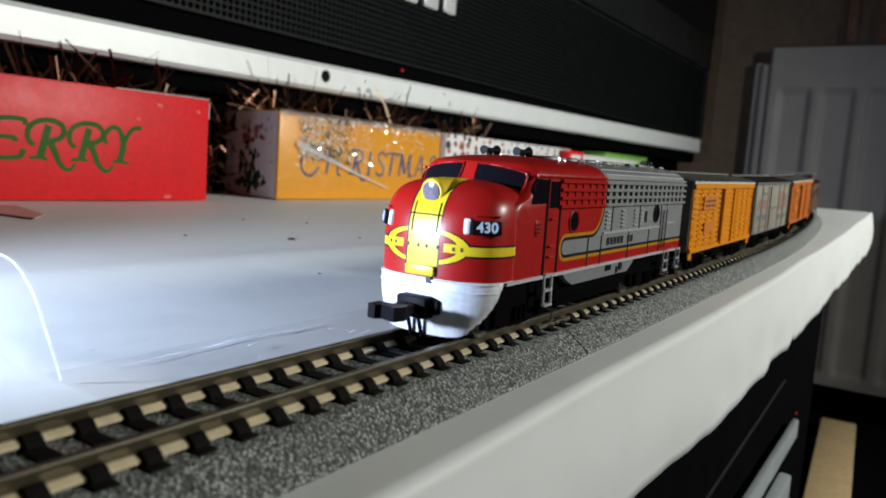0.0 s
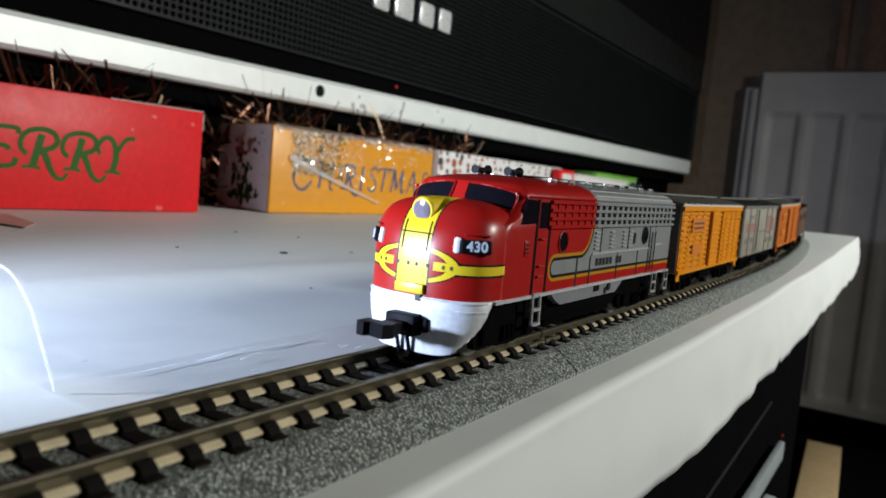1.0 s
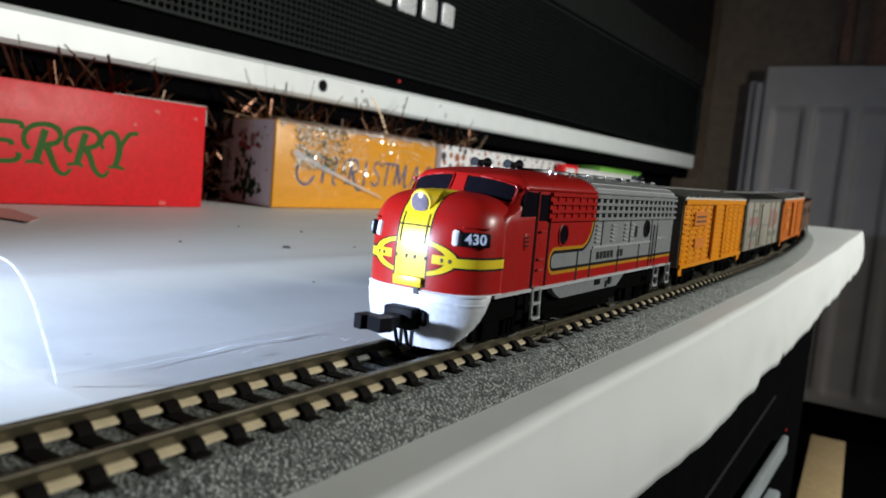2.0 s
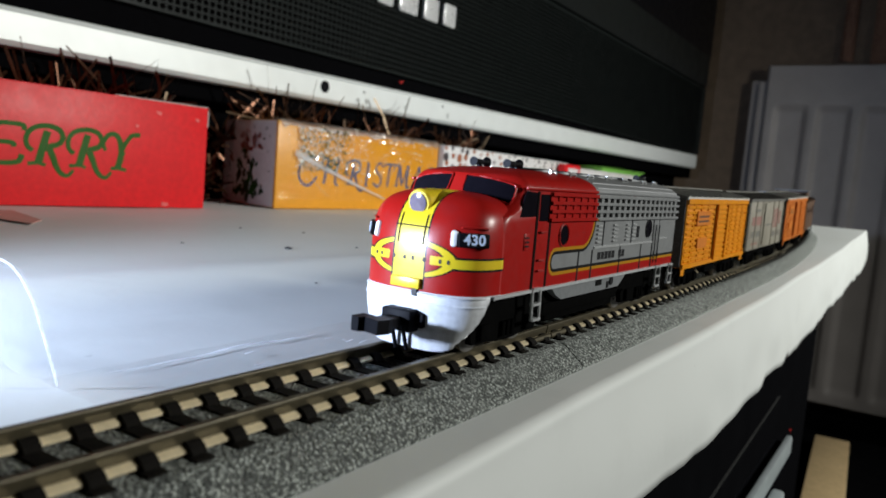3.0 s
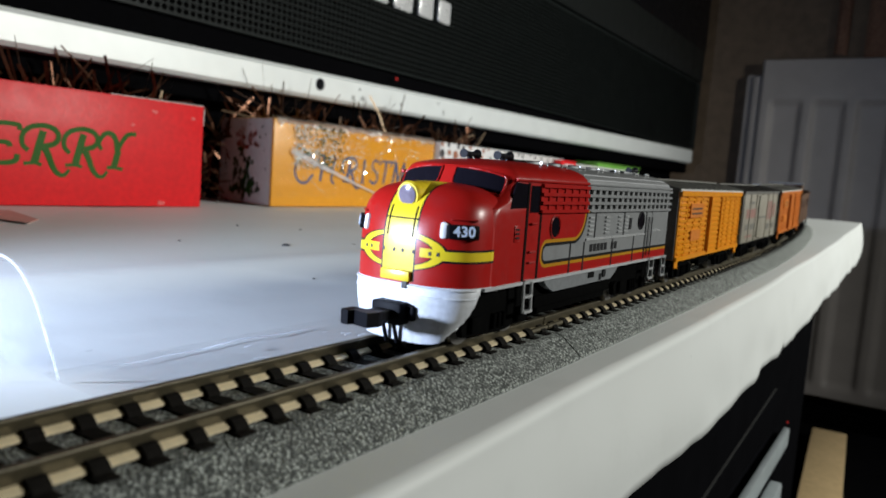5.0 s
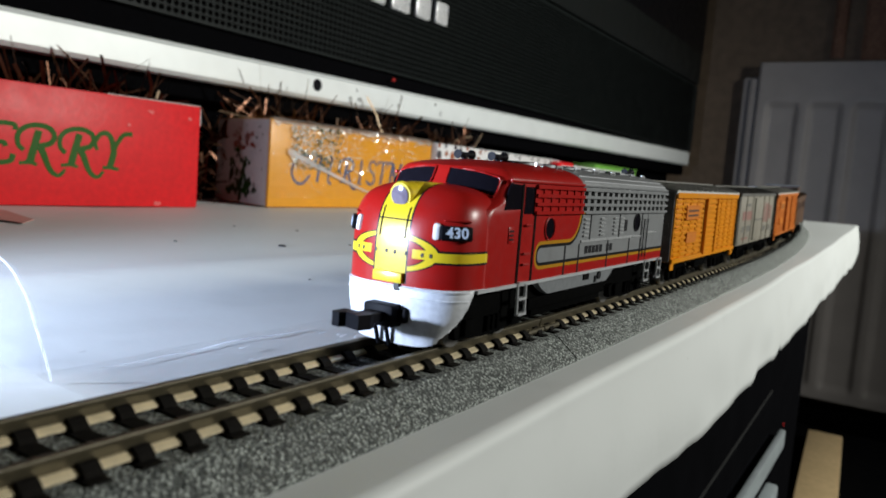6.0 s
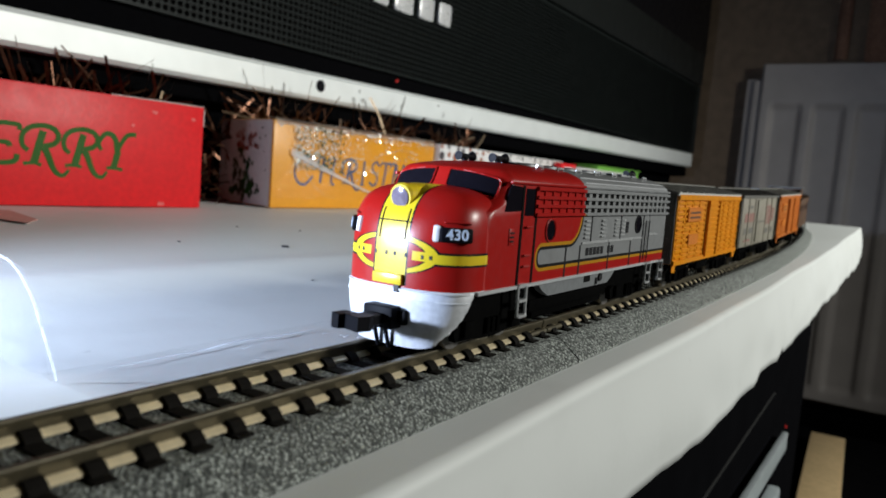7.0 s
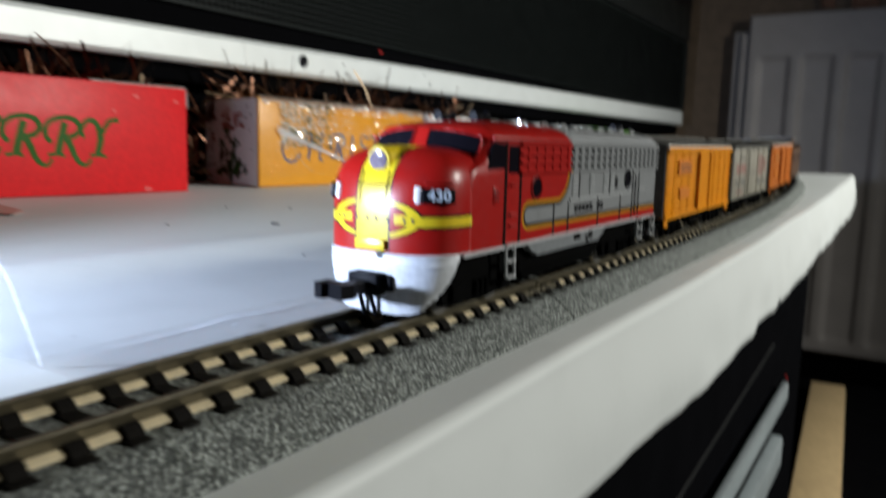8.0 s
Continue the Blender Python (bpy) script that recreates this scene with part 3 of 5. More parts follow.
def track():
    tie = tie_mesh()
    for s0, s1 in ((-140.4, 107.4), (107.8, 355.6), (356.0, 620.0)):
        sec = thing("track_section", "grey ballasted model railway track section with brown rails", "train track", "track sections")
        bm = bmesh.new()
        n = int((s1 - s0) / 3)
        shape = [(-12.5, -6.2), (-12.5, -5.6), (-8.9, -2.75), (-8.3, -2.48), (8.3, -2.48), (8.9, -2.75), (12.5, -5.6), (12.5, -6.2)]
        rows = []
        for i in range(n + 1):
            s = s0 + (s1 - s0) * i / n
            rows.append([off_line(s, u, v + (0.12 * noise.noise(Vector((s * 0.5, u * 0.7, 0))) if 1 <= j <= 6 else 0)) for j, (u, v) in enumerate(shape)])
        vs = grid(bm, rows, close=True)
        bm.faces.new(vs[0])
        bm.faces.new(vs[-1][::-1])
        part("roadbed", bm, M_BALLAST, sec, "grey moulded ballast roadbed", smooth=25)
        for off in (-4.9, 4.9):
            bm = bmesh.new()
            rail_profile(bm, s0, s1, off, False)
            rail = part("rail", bm, M_RAIL, sec, smooth=35)
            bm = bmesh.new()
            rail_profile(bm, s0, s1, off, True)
            part("lit_gold_rail_foot", bm, M_LIT_FOOT, rail, "rail foot in pale gold that paints the lamplight on it", 35)
        for end in (s0, s1):
            if 0 < end < 400:
                a, b = (end, end + 6) if end == s0 else (end - 6, end)
                for off in (-5.75, 5.75, -4.05, 4.05):
                    bm = bmesh.new()
                    p, q = off_line(a, off, -1.7), off_line(b, off, -1.7)
                    tube(bm, p, q, 0.5, n=8)
                    part("rail_joiner", bm, M_RAIL, sec)
        k = math.ceil((s0 + 0.6 - TIE_START) / TIE_STEP)
        while TIE_START + k * TIE_STEP < s1 - 0.6:
            s = TIE_START + k * TIE_STEP
            x, y, z, th = rail_line(s)
            ob = new("tie", tie)
            ob.parent = sec
            ob.matrix_local = Matrix.Translation((x * MM, y * MM, z * MM)) @ Matrix.Rotation(th, 4, "Z")
            k += 1


# ---------- the television ----------
def television():
    tv = thing("television", "large black television with perforated speaker grille and silver lower trim", "television")
    slab("cabinet", (-900, -352, -250, 1506, 60, 900), M_TVBLACK, tv, bevel=4)
    slab("foot", (-880, -372, -200, 1470, -29.5, 66), M_TVBLACK, tv, "black recessed foot", bevel=3)
    slab("foot_groove", (-372, -370.5, -200, 1470, 61, 62.2), M_ICON, tv, "thin bright line along the foot")
    bm = bmesh.new()
    y0, y1 = -240.0, 1486.0
    sect = []
    for y in (y0, y1):
        u = (y - 184) / 1301
        b, t = 71.5 + 8.0 * u, 91.0 + 15.0 * u
        sect.append([(-352, y, b), (-341, y, b), (-338.5, y, b + 2.5), (-338.5, y, t - 3), (-341, y, t), (-352, y, t)])
    vs = grid(bm, sect, close=True)
    bm.faces.new(vs[0])
    bm.faces.new(vs[1][::-1])
    part("trim", bm, M_BEZEL, tv, "brushed silver lower trim", smooth=30)
    slab("grille", (-352, -341.2, -240, 1506, 108, 237), M_GRILLE, tv, "charcoal perforated speaker grille")
    slab("grille_gap", (-352, -346, -240, 1490, 88, 108), M_TVBLACK, tv)
    # perforations: rows of round holes, running on as fine ribs beyond them
    bm = bmesh.new()
    z = 111.5
    while z < 234:
        y = 60.0
        while y < 1478:
            c = [bm.verts.new((-341.0, y + 2.1 * math.cos(k * math.tau / 8), z + 1.8 * math.sin(k * math.tau / 8))) for k in range(8)]
            bm.faces.new(c)
            y += 5.2
        z += 4.6
    tagged(part("perforation_field", bm, M_HOLE, tv), kind="stuff")
    bm = bmesh.new()
    z = 113.8
    while z < 234:
        cuboid(bm, -341.2, -340.3, 60, 1480, z - 0.45, z + 0.45)
        z += 4.6
    tagged(part("rib_field", bm, M_GRILLE, tv), kind="stuff")
    slab("screen_frame", (-352, -339, -240, 1506, 239, 300), M_SURROUND, tv, "glossy black screen surround", bevel=4)
    slab("screen", (-352, -342, -200, 1518, 300.2, 880), M_SCREEN, tv)
    for y0, y1, z0 in ((471, 491, 160), (500, 526, 160), (536, 558, 161), (567, 587, 162)):
        bm = bmesh.new()
        cuboid(bm, -340.2, -337.2, y0, y1, z0 + 1, z0 + 21, 2.4)
        part("badge_block", bm, M_LOGO, tv, "silver badge block", 40)
    bm = bmesh.new()
    tube(bm, (-338.6, 415.4, 84.2), (-338.0, 415.4, 84.2), 4.6, n=20)
    part("sensor_window", bm, M_BLACK, tv, "round black sensor window")
    for y, z, h, w, mat in ((462, 86.5, 1.2, 1.4, M_INK), (455, 79, 2.2, 4, M_ICON), (466, 79.5, 2.2, 4, M_ICON), (520, 81, 2.2, 3, M_ICON), (578, 89, 1.2, 1.4, M_INK), (588, 81.5, 3.0, 2.0, M_ICON)):
        bm = bmesh.new()
        tube(bm, (-338.55, y, z), (-338.2, y, z), h * 0.9, n=12)
        bmesh.ops.scale(bm, vec=(1, w / h * 0.6, 1), space=Matrix.Translation((0, -y, -z)), verts=bm.verts[:])
        part("trim_mark", bm, mat, tv)
    bm = bmesh.new()
    tube(bm, (-341, 513, 102.5), (-339.5, 513, 102.5), 1.4, n=10)
    part("standby_light", bm, M_LED, tv, "small red standby light")


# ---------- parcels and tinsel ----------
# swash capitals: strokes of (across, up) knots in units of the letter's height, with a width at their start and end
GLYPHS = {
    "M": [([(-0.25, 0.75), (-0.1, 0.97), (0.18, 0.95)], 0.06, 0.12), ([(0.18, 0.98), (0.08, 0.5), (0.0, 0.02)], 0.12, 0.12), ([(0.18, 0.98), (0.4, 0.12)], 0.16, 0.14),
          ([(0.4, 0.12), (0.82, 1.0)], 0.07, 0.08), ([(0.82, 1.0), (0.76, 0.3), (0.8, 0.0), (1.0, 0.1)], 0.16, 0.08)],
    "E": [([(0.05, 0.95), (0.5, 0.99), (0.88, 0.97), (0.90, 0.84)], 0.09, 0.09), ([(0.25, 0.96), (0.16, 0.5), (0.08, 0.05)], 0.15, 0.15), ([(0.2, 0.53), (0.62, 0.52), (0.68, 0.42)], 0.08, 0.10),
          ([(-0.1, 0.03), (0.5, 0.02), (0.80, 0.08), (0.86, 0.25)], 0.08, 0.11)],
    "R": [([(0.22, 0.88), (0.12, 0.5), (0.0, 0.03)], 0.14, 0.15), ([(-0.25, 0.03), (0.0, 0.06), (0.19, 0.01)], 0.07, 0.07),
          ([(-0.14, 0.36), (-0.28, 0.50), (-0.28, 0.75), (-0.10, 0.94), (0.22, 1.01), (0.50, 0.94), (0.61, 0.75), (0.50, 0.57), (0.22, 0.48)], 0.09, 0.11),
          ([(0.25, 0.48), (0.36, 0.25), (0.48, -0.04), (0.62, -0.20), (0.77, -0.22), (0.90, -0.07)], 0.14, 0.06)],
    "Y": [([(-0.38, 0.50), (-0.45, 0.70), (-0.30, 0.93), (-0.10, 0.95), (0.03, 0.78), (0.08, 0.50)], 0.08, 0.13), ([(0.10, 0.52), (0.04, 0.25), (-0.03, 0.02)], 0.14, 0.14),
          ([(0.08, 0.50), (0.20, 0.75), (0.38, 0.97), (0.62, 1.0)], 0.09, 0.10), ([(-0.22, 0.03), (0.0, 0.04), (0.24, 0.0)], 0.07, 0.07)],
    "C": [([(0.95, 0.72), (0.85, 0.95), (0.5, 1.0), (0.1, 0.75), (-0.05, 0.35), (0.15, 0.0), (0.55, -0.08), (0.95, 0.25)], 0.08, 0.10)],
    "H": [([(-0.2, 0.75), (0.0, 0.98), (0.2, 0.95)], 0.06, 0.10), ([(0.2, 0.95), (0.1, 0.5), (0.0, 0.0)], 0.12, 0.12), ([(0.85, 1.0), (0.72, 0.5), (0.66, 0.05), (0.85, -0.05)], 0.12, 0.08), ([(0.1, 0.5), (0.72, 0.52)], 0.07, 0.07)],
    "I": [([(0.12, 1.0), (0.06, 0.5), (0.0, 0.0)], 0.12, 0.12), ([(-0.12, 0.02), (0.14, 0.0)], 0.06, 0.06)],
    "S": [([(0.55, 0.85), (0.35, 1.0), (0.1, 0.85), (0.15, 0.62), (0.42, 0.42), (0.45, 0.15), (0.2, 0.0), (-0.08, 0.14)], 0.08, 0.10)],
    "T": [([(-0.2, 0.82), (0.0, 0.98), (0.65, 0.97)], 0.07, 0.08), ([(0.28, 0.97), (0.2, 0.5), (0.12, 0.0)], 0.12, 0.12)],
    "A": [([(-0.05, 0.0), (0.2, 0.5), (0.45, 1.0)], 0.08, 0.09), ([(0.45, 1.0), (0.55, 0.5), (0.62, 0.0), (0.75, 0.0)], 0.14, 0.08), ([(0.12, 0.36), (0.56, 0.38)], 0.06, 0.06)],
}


def curve_through(knots, steps):
    """A smooth line through knots (Catmull-Rom)."""
    ks = [Vector(k) for k in knots]
    out = []
    for i in range(len(ks) - 1):
        a, b, c, d = ks[max(i - 1, 0)], ks[i], ks[i + 1], ks[min(i + 2, len(ks) - 1)]
        for q in range(steps):
            t = q / steps
            out.append(0.5 * (2 * b + (c - a) * t + (2 * a - 5 * b + 4 * c - d) * t * t + (3 * b - a - 3 * c + d) * t ** 3))
    return out + [ks[-1]]


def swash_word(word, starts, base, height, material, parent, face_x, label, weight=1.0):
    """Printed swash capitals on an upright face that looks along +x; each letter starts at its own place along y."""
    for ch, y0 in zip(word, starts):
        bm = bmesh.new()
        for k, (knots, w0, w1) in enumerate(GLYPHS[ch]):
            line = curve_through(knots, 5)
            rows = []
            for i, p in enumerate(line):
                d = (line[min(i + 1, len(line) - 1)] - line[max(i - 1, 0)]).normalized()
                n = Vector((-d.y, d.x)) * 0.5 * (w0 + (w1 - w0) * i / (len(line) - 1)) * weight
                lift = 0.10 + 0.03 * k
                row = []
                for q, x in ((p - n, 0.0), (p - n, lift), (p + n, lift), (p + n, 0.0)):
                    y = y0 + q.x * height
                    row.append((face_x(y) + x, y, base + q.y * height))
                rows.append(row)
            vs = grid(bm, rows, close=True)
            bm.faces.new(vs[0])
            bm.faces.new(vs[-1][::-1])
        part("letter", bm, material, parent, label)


def parcel(name, label, foot, height, material, lean=0.0):
    """A card box on a four-cornered foot, with folded lid edges."""
    ob = thing(name, label, "gift box")
    bm = bmesh.new()
    prism(bm, foot, "z", TABLE + 0.4, height)
    bmesh.ops.bevel(bm, geom=bm.edges[:], offset=0.8, segments=2, profile=0.5, affect="EDGES")
    part("body", bm, material, ob, smooth=40)
    return ob


def parcels():
    red = parcel("red_gift_box", "red card gift box with green lettering, corners worn", [(-291, 92), (-283, 264.3), (-345, 268), (-353, 96)], 50.6, M_BOXRED)
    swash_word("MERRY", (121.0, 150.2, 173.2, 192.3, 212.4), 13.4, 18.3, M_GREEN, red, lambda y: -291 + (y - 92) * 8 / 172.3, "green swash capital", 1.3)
    bm = bmesh.new()
    tube(bm, (-282.9, 264.2, 49), (-282.9, 264.2, 40), 0.35, n=6)
    tube(bm, (-283, 264, 50.7), (-286, 210, 50.7), 0.3, n=6)
    part("worn_edge", bm, M_BOXEDGE, red, "scuffed pale edge")
    rub = random.Random(8)
    for y, z, r in ((234, 44.5, 2.4), (257.5, 43.2, 1.6), (222, 36.4, 1.5), (239.5, -3.4, 3.0)):
        bm = bmesh.new()
        ring = [(y + r * rub.uniform(0.5, 1.3) * math.cos(k * math.tau / 11), z + 0.55 * r * rub.uniform(0.4, 1.2) * math.sin(k * math.tau / 11)) for k in range(11)]
        prism(bm, ring, "x", 0.0, 0.1)
        bm.transform(Matrix.Translation((-290.95 + (y - 92) * 8 / 172.3, 0, 0)))
        part("scuff", bm, M_SCUFF, red, "paler rubbed spot")

    yel = parcel("amber_gift_box", "amber card gift box with blue lettering, wrapped in clear film", [(-288.5, 323), (-292, 508.5), (-356, 512), (-354, 337)], 50.6, M_BOXYEL)
    swash_word("CHRISTMAS", (344, 368, 396, 414, 424, 438, 452, 474, 494), 12.0, 17.6, M_BLUE, yel, lambda y: -288.5 - (y - 323) * 3.5 / 185.5, "slate blue capital", 1.15)
    bm = bmesh.new()
    prism(bm, [(-289.6, 322.2), (-290.2, 322.6), (-353.4, 336.3), (-353.2, 335.6)], "z", TABLE + 1, 50)
    end = part("white_end", bm, M_CARD, yel, "white printed box end")
    rng = random.Random(3)
    # printed pot of flowers on the end panel
    def on_end(u, z, r, mat, name, k=1.0):
        base = Vector((-289.8, 321.9, 0)).lerp(Vector((-353.3, 335.4, 0)), u)
        bm = bmesh.new()
        c = []
        for i in range(9):
            a = i * math.tau / 9
            rr = r * rng.uniform(0.65, 1.2)
            c.append((rr * math.cos(a) * k, rr * math.sin(a)))
        d = (Vector((-353.3, 335.4, 0)) - Vector((-289.8, 321.9, 0))).normalized()
        nrm = Vector((d.y, -d.x, 0)) * -1
        if nrm.y > 0:
            nrm = -nrm
        bm.faces.new([bm.verts.new(base + d * p + Vector((0, 0, z + q)) + nrm * 0.25) for p, q in c])
        bmesh.ops.solidify(bm, geom=bm.faces[:], thickness=0.2)
        part(name, bm, mat, end)
    for u, z, r in ((0.46, 3, 8), (0.60, 4, 8), (0.70, 6, 6), (0.40, 9, 6), (0.52, 11, 8), (0.62, 14, 7), (0.66, 22, 5), (0.48, 20, 6), (0.36, 22, 4), (0.27, 8, 5), (0.20, 5, 4), (0.55, 27, 5), (0.33, 3, 5)):
        for i in range(7):
            on_end(u + rng.uniform(-0.012, 0.012) * r, z + rng.uniform(-0.6, 0.6) * r, r * rng.uniform(0.22, 0.46), rng.choice((M_LEAF, M_LEAF, M_GREEN)), "printed_leaf", 0.8)
    for u, z, r in ((0.55, 36, 6), (0.42, 38, 5), (0.48, 33, 5), (0.33, 35, 4), (0.62, 40, 4), (0.30, 40, 3), (0.52, 42, 3.5), (0.25, 33, 3)):
        for i in range(6):
            on_end(u + rng.uniform(-0.012, 0.012) * r, z + rng.uniform(-0.6, 0.6) * r, r * rng.uniform(0.22, 0.42), rng.choice((M_FLOWER, M_FLOWER, M_PINK)), "printed_flower")
    for u, z in ((0.10, 40), (0.16, 45), (0.12, 30), (0.08, 18), (0.85, 44), (0.20, 38), (0.40, 46)):
        on_end(u, z, rng.uniform(0.6, 1.1), M_LEAF, "printed_speck")
    # crumpled film over the front and top
    bm = bmesh.new()
    rows = []
    for j in range(26):
        y = 324 + j * 7.4
        line = []
        for k in range(15):
            z = 1 + k * 3.55
            line.append((-287.6 - (y - 323) * 0.019 + rng.uniform(0.1, 1.4), y + rng.uniform(-2, 2), min(z, 51.0)))
        line += [(-292 - 9 * q + rng.uniform(-2, 2), y, 51.2 + rng.uniform(0.0, 1.3)) for q in range(5)]
        rows.append(line)
    grid(bm, rows)
    part("wrapping_film", bm, M_FILM, yel, "crinkled clear film")
    bm = bmesh.new()
    for off, w0, w1 in ((0.0, 1.5, 0.5), (2.6, 0.35, 0.2), (-1.6, 0.3, 0.15)):
        rows = []
        for i in range(13):
            u = i / 12
            y, z = 337 + 98 * u, 31 + off * (1 - u) - 28 * u - 0.6 * math.sin(u * math.pi) + rng.uniform(-0.15, 0.15)
            w = w0 + (w1 - w0) * u
            rows.append([(-286.3 - (y - 323) * 0.019 + h, y, z + v) for h, v in ((0, -w), (0.25, 0), (0, w), (-0.2, 0))])
        grid(bm, rows, close=True)
    # thin pale tubes shaped as highlight streaks on the film
    for y0, z0, y1, z1, sag in ((422, 30, 486, 38, 6), (352, 18, 372, 4, -2), (440, 20, 458, 34, 2), (338, 40, 352, 26, 2)):
        last = None
        for i in range(11):
            u = i / 10
            p = Vector((-286.6 - (y0 + (y1 - y0) * u - 323) * 0.019, y0 + (y1 - y0) * u, z0 + (z1 - z0) * u + sag * math.sin(u * math.pi)))
            if last:
                tube(bm, last, p, 0.13, n=5)
            last = p
    part("film_fold_streaks", bm, M_RIM, yel, "whitened diagonal fold in the film with modelled highlight streaks", smooth=60)
    bm = bmesh.new()
    for i in range(1200):
        y = abs(rng.gauss(0, 34)) + 340 if i % 3 else rng.uniform(335, 505)
        z = rng.uniform(20, 48) if i % 3 else rng.choice((rng.uniform(44, 50.5), rng.uniform(12, 50)))
        x = -286.6 - (y - 323) * 0.019
        r = rng.uniform(0.3, 0.95)
        t = Vector((rng.uniform(-0.5, 0.5), rng.uniform(-1, 1), rng.uniform(-1, 1))).normalized() * r
        s = t.cross(Vector((1, rng.uniform(-0.6, 0.6), rng.uniform(-0.6, 0.6)))) * 0.8
        c = Vector((x, min(y, 506), z))
        bm.faces.new([bm.verts.new(c + v) for v in (t, s, -t, -s)])
    tagged(part("glitter", bm, M_GLITTER, yel, "scattered silver glitter"), kind="stuff")
    bm = bmesh.new()
    rows = []
    for j in range(48):
        y = 324 + j * 3.9
        x = -287.4 - (y - 323) * 0.019
        rows.append([(x + rng.uniform(-0.2, 0.4), y, 47.6 + rng.uniform(-1.4, 1.2)), (x + rng.uniform(0, 0.5), y, 49.4), (x - 1.2, y, 51.6 + rng.uniform(-0.3, 0.5)), (x - 12, y, 51.8 + rng.uniform(-0.3, 0.9))])
    grid(bm, rows)
    part("film_seam", bm, M_BUNCH, yel, "bunched white film along the lid", 30)
    bm = bmesh.new()
    for i in range(190):
        c = Vector((-286.9 - rng.random(), rng.uniform(342, 390), rng.uniform(20, 49)))
        bmesh.ops.create_icosphere(bm, subdivisions=1, radius=rng.uniform(0.4, 1.15), matrix=Matrix.Translation(c) @ Matrix.Diagonal((0.2, 1, 1, 1)))
    tagged(part("printed_sprig", bm, M_LEAF, yel, "dark green printed sprig"), kind="stuff")

    spot = parcel("spotted_gift_box", "white wrapped gift box with brown and black dots", [(-289, 513), (-289, 766), (-345, 766), (-345, 513)], 50.0, M_CARD)
    y = 517.0
    while y < 764:
        for z in (20, 27, 34, 41, 47.5):
            yy, zz = y + rng.uniform(-3, 3), z + rng.uniform(-1.5, 1.5)
            r = rng.uniform(1.2, 3.8) if y < 575 else rng.uniform(1.0, 2.6)
            bm = bmesh.new()
            tube(bm, (-289, yy, zz), (-288.6, yy, zz), min(r, 50 - zz), n=10)
            part("dot", bm, rng.choice((M_DOTBROWN, M_DOTBLACK, M_DOTBROWN)) if y < 600 else rng.choice((M_DOTBROWN, M_DOTBLACK, M_GREYPRINT)), spot)
        y += 11.0 + (0 if y < 575 else 3)
    wht = parcel("white_carton", "plain white carton behind the train", [(-286, 790), (-286, 980), (-340, 980), (-340, 790)], 44, M_CARD)
    slab("lid", (-342, -284, 788, 982, 44, 46), M_CARD, wht, bevel=0.6)
    lime = parcel("lime_green_box", "lime green card box under the television trim", [(-300, 900), (-300, 1060), (-330, 1060), (-330, 900)], 52, M_LIME)
    slab("lid", (-332, -298, 898, 1062, 52, 53), M_LIME, lime, bevel=0.4)
    packet = parcel("red_packet", "small red and white packet beside the spotted box", [(-277, 735), (-277, 775), (-286, 775), (-286, 735)], 48, M_BOXRED)
    slab("white_label", (-277, -276.7, 742, 768, 36, 44), M_CARD, packet)


def tinsel_glints(gar):
    """Curled bright strands in the gap between two boxes."""
    rng = random.Random(21)
    bm = bmesh.new()
    for i in range(90):
        c = Vector((rng.uniform(-330, -300), rng.uniform(272, 300), rng.uniform(-4, 34)))
        d = Vector((rng.uniform(-1, 1), rng.uniform(-1, 1), rng.uniform(-1, 1))).normalized() * rng.uniform(1.2, 3.4)
        w = d.cross(Vector((rng.uniform(-1, 1), rng.uniform(-1, 1), rng.uniform(-1, 1)))).normalized() * rng.uniform(0.3, 0.8)
        grid(bm, [[c - d - w, c - d + w], [c - w, c + w + d * 0.2], [c + d - w, c + d + w]])
    tagged(part("gold_curl_mass", bm, M_TINSEL, gar), kind="stuff")


def tinsel():
    rng = random.Random(11)
    gar = thing("tinsel_garland", "copper and gold tinsel garland lying behind the boxes", "tinsel")
    core = []
    for i in range(90):
        y = 90 + i * 6.0
        x = -331 + 6 * math.sin(i * 0.5)
        if 268 < y < 336:
            x = -352
        core.append(Vector((x, y, (14 if 270 < y < 322 else 38) + 10 * math.sin(i * 0.31))))
    bm = bmesh.new()
    for a, b in zip(core, core[1:]):
        tube(bm, a, b, 0.8, n=6)
    part("core_wire", bm, M_TINSEL, gar)
    for name, mat, count in (("copper_strand_mass", M_TINSEL, 620), ("gold_strand_mass", M_TINSEL_B, 34)):
        bm = bmesh.new()
        for i in range(count):
            c = rng.choice(core)
            d = Vector((rng.uniform(-0.25, 0.6), rng.uniform(-1, 1), rng.uniform(-1, 1))).normalized()
            if d.z < 0 and rng.random() < 0.5:
                d.z = -d.z
            length = rng.uniform(14, 36) if rng.random() < 0.9 else rng.uniform(36, 50)
            w = d.cross(Vector((rng.uniform(-1, 1), rng.uniform(-1, 1), rng.uniform(-1, 1)))).normalized() * rng.uniform(0.3, 0.95)
            bend = Vector((rng.uniform(-1, 1), rng.uniform(-1, 1), rng.uniform(-1, 1))) * length * 0.12
            pts = [c, c + d * length * 0.5 + bend, c + d * length]
            pts = [Vector((min(max(min(p.x, -296), -338), -344 + abs(p.y - 322) * 0.22 if 268 < p.y < 340 else 0), p.y, max(p.z, TABLE + 1))) for p in pts]
            rows = [[p - w, p + w] for p in pts]
            grid(bm, rows)
        tagged(part(name, bm, mat, gar), kind="stuff")
    tinsel_glints(gar)


# ---------- the train ----------
LENGTH = 91.4


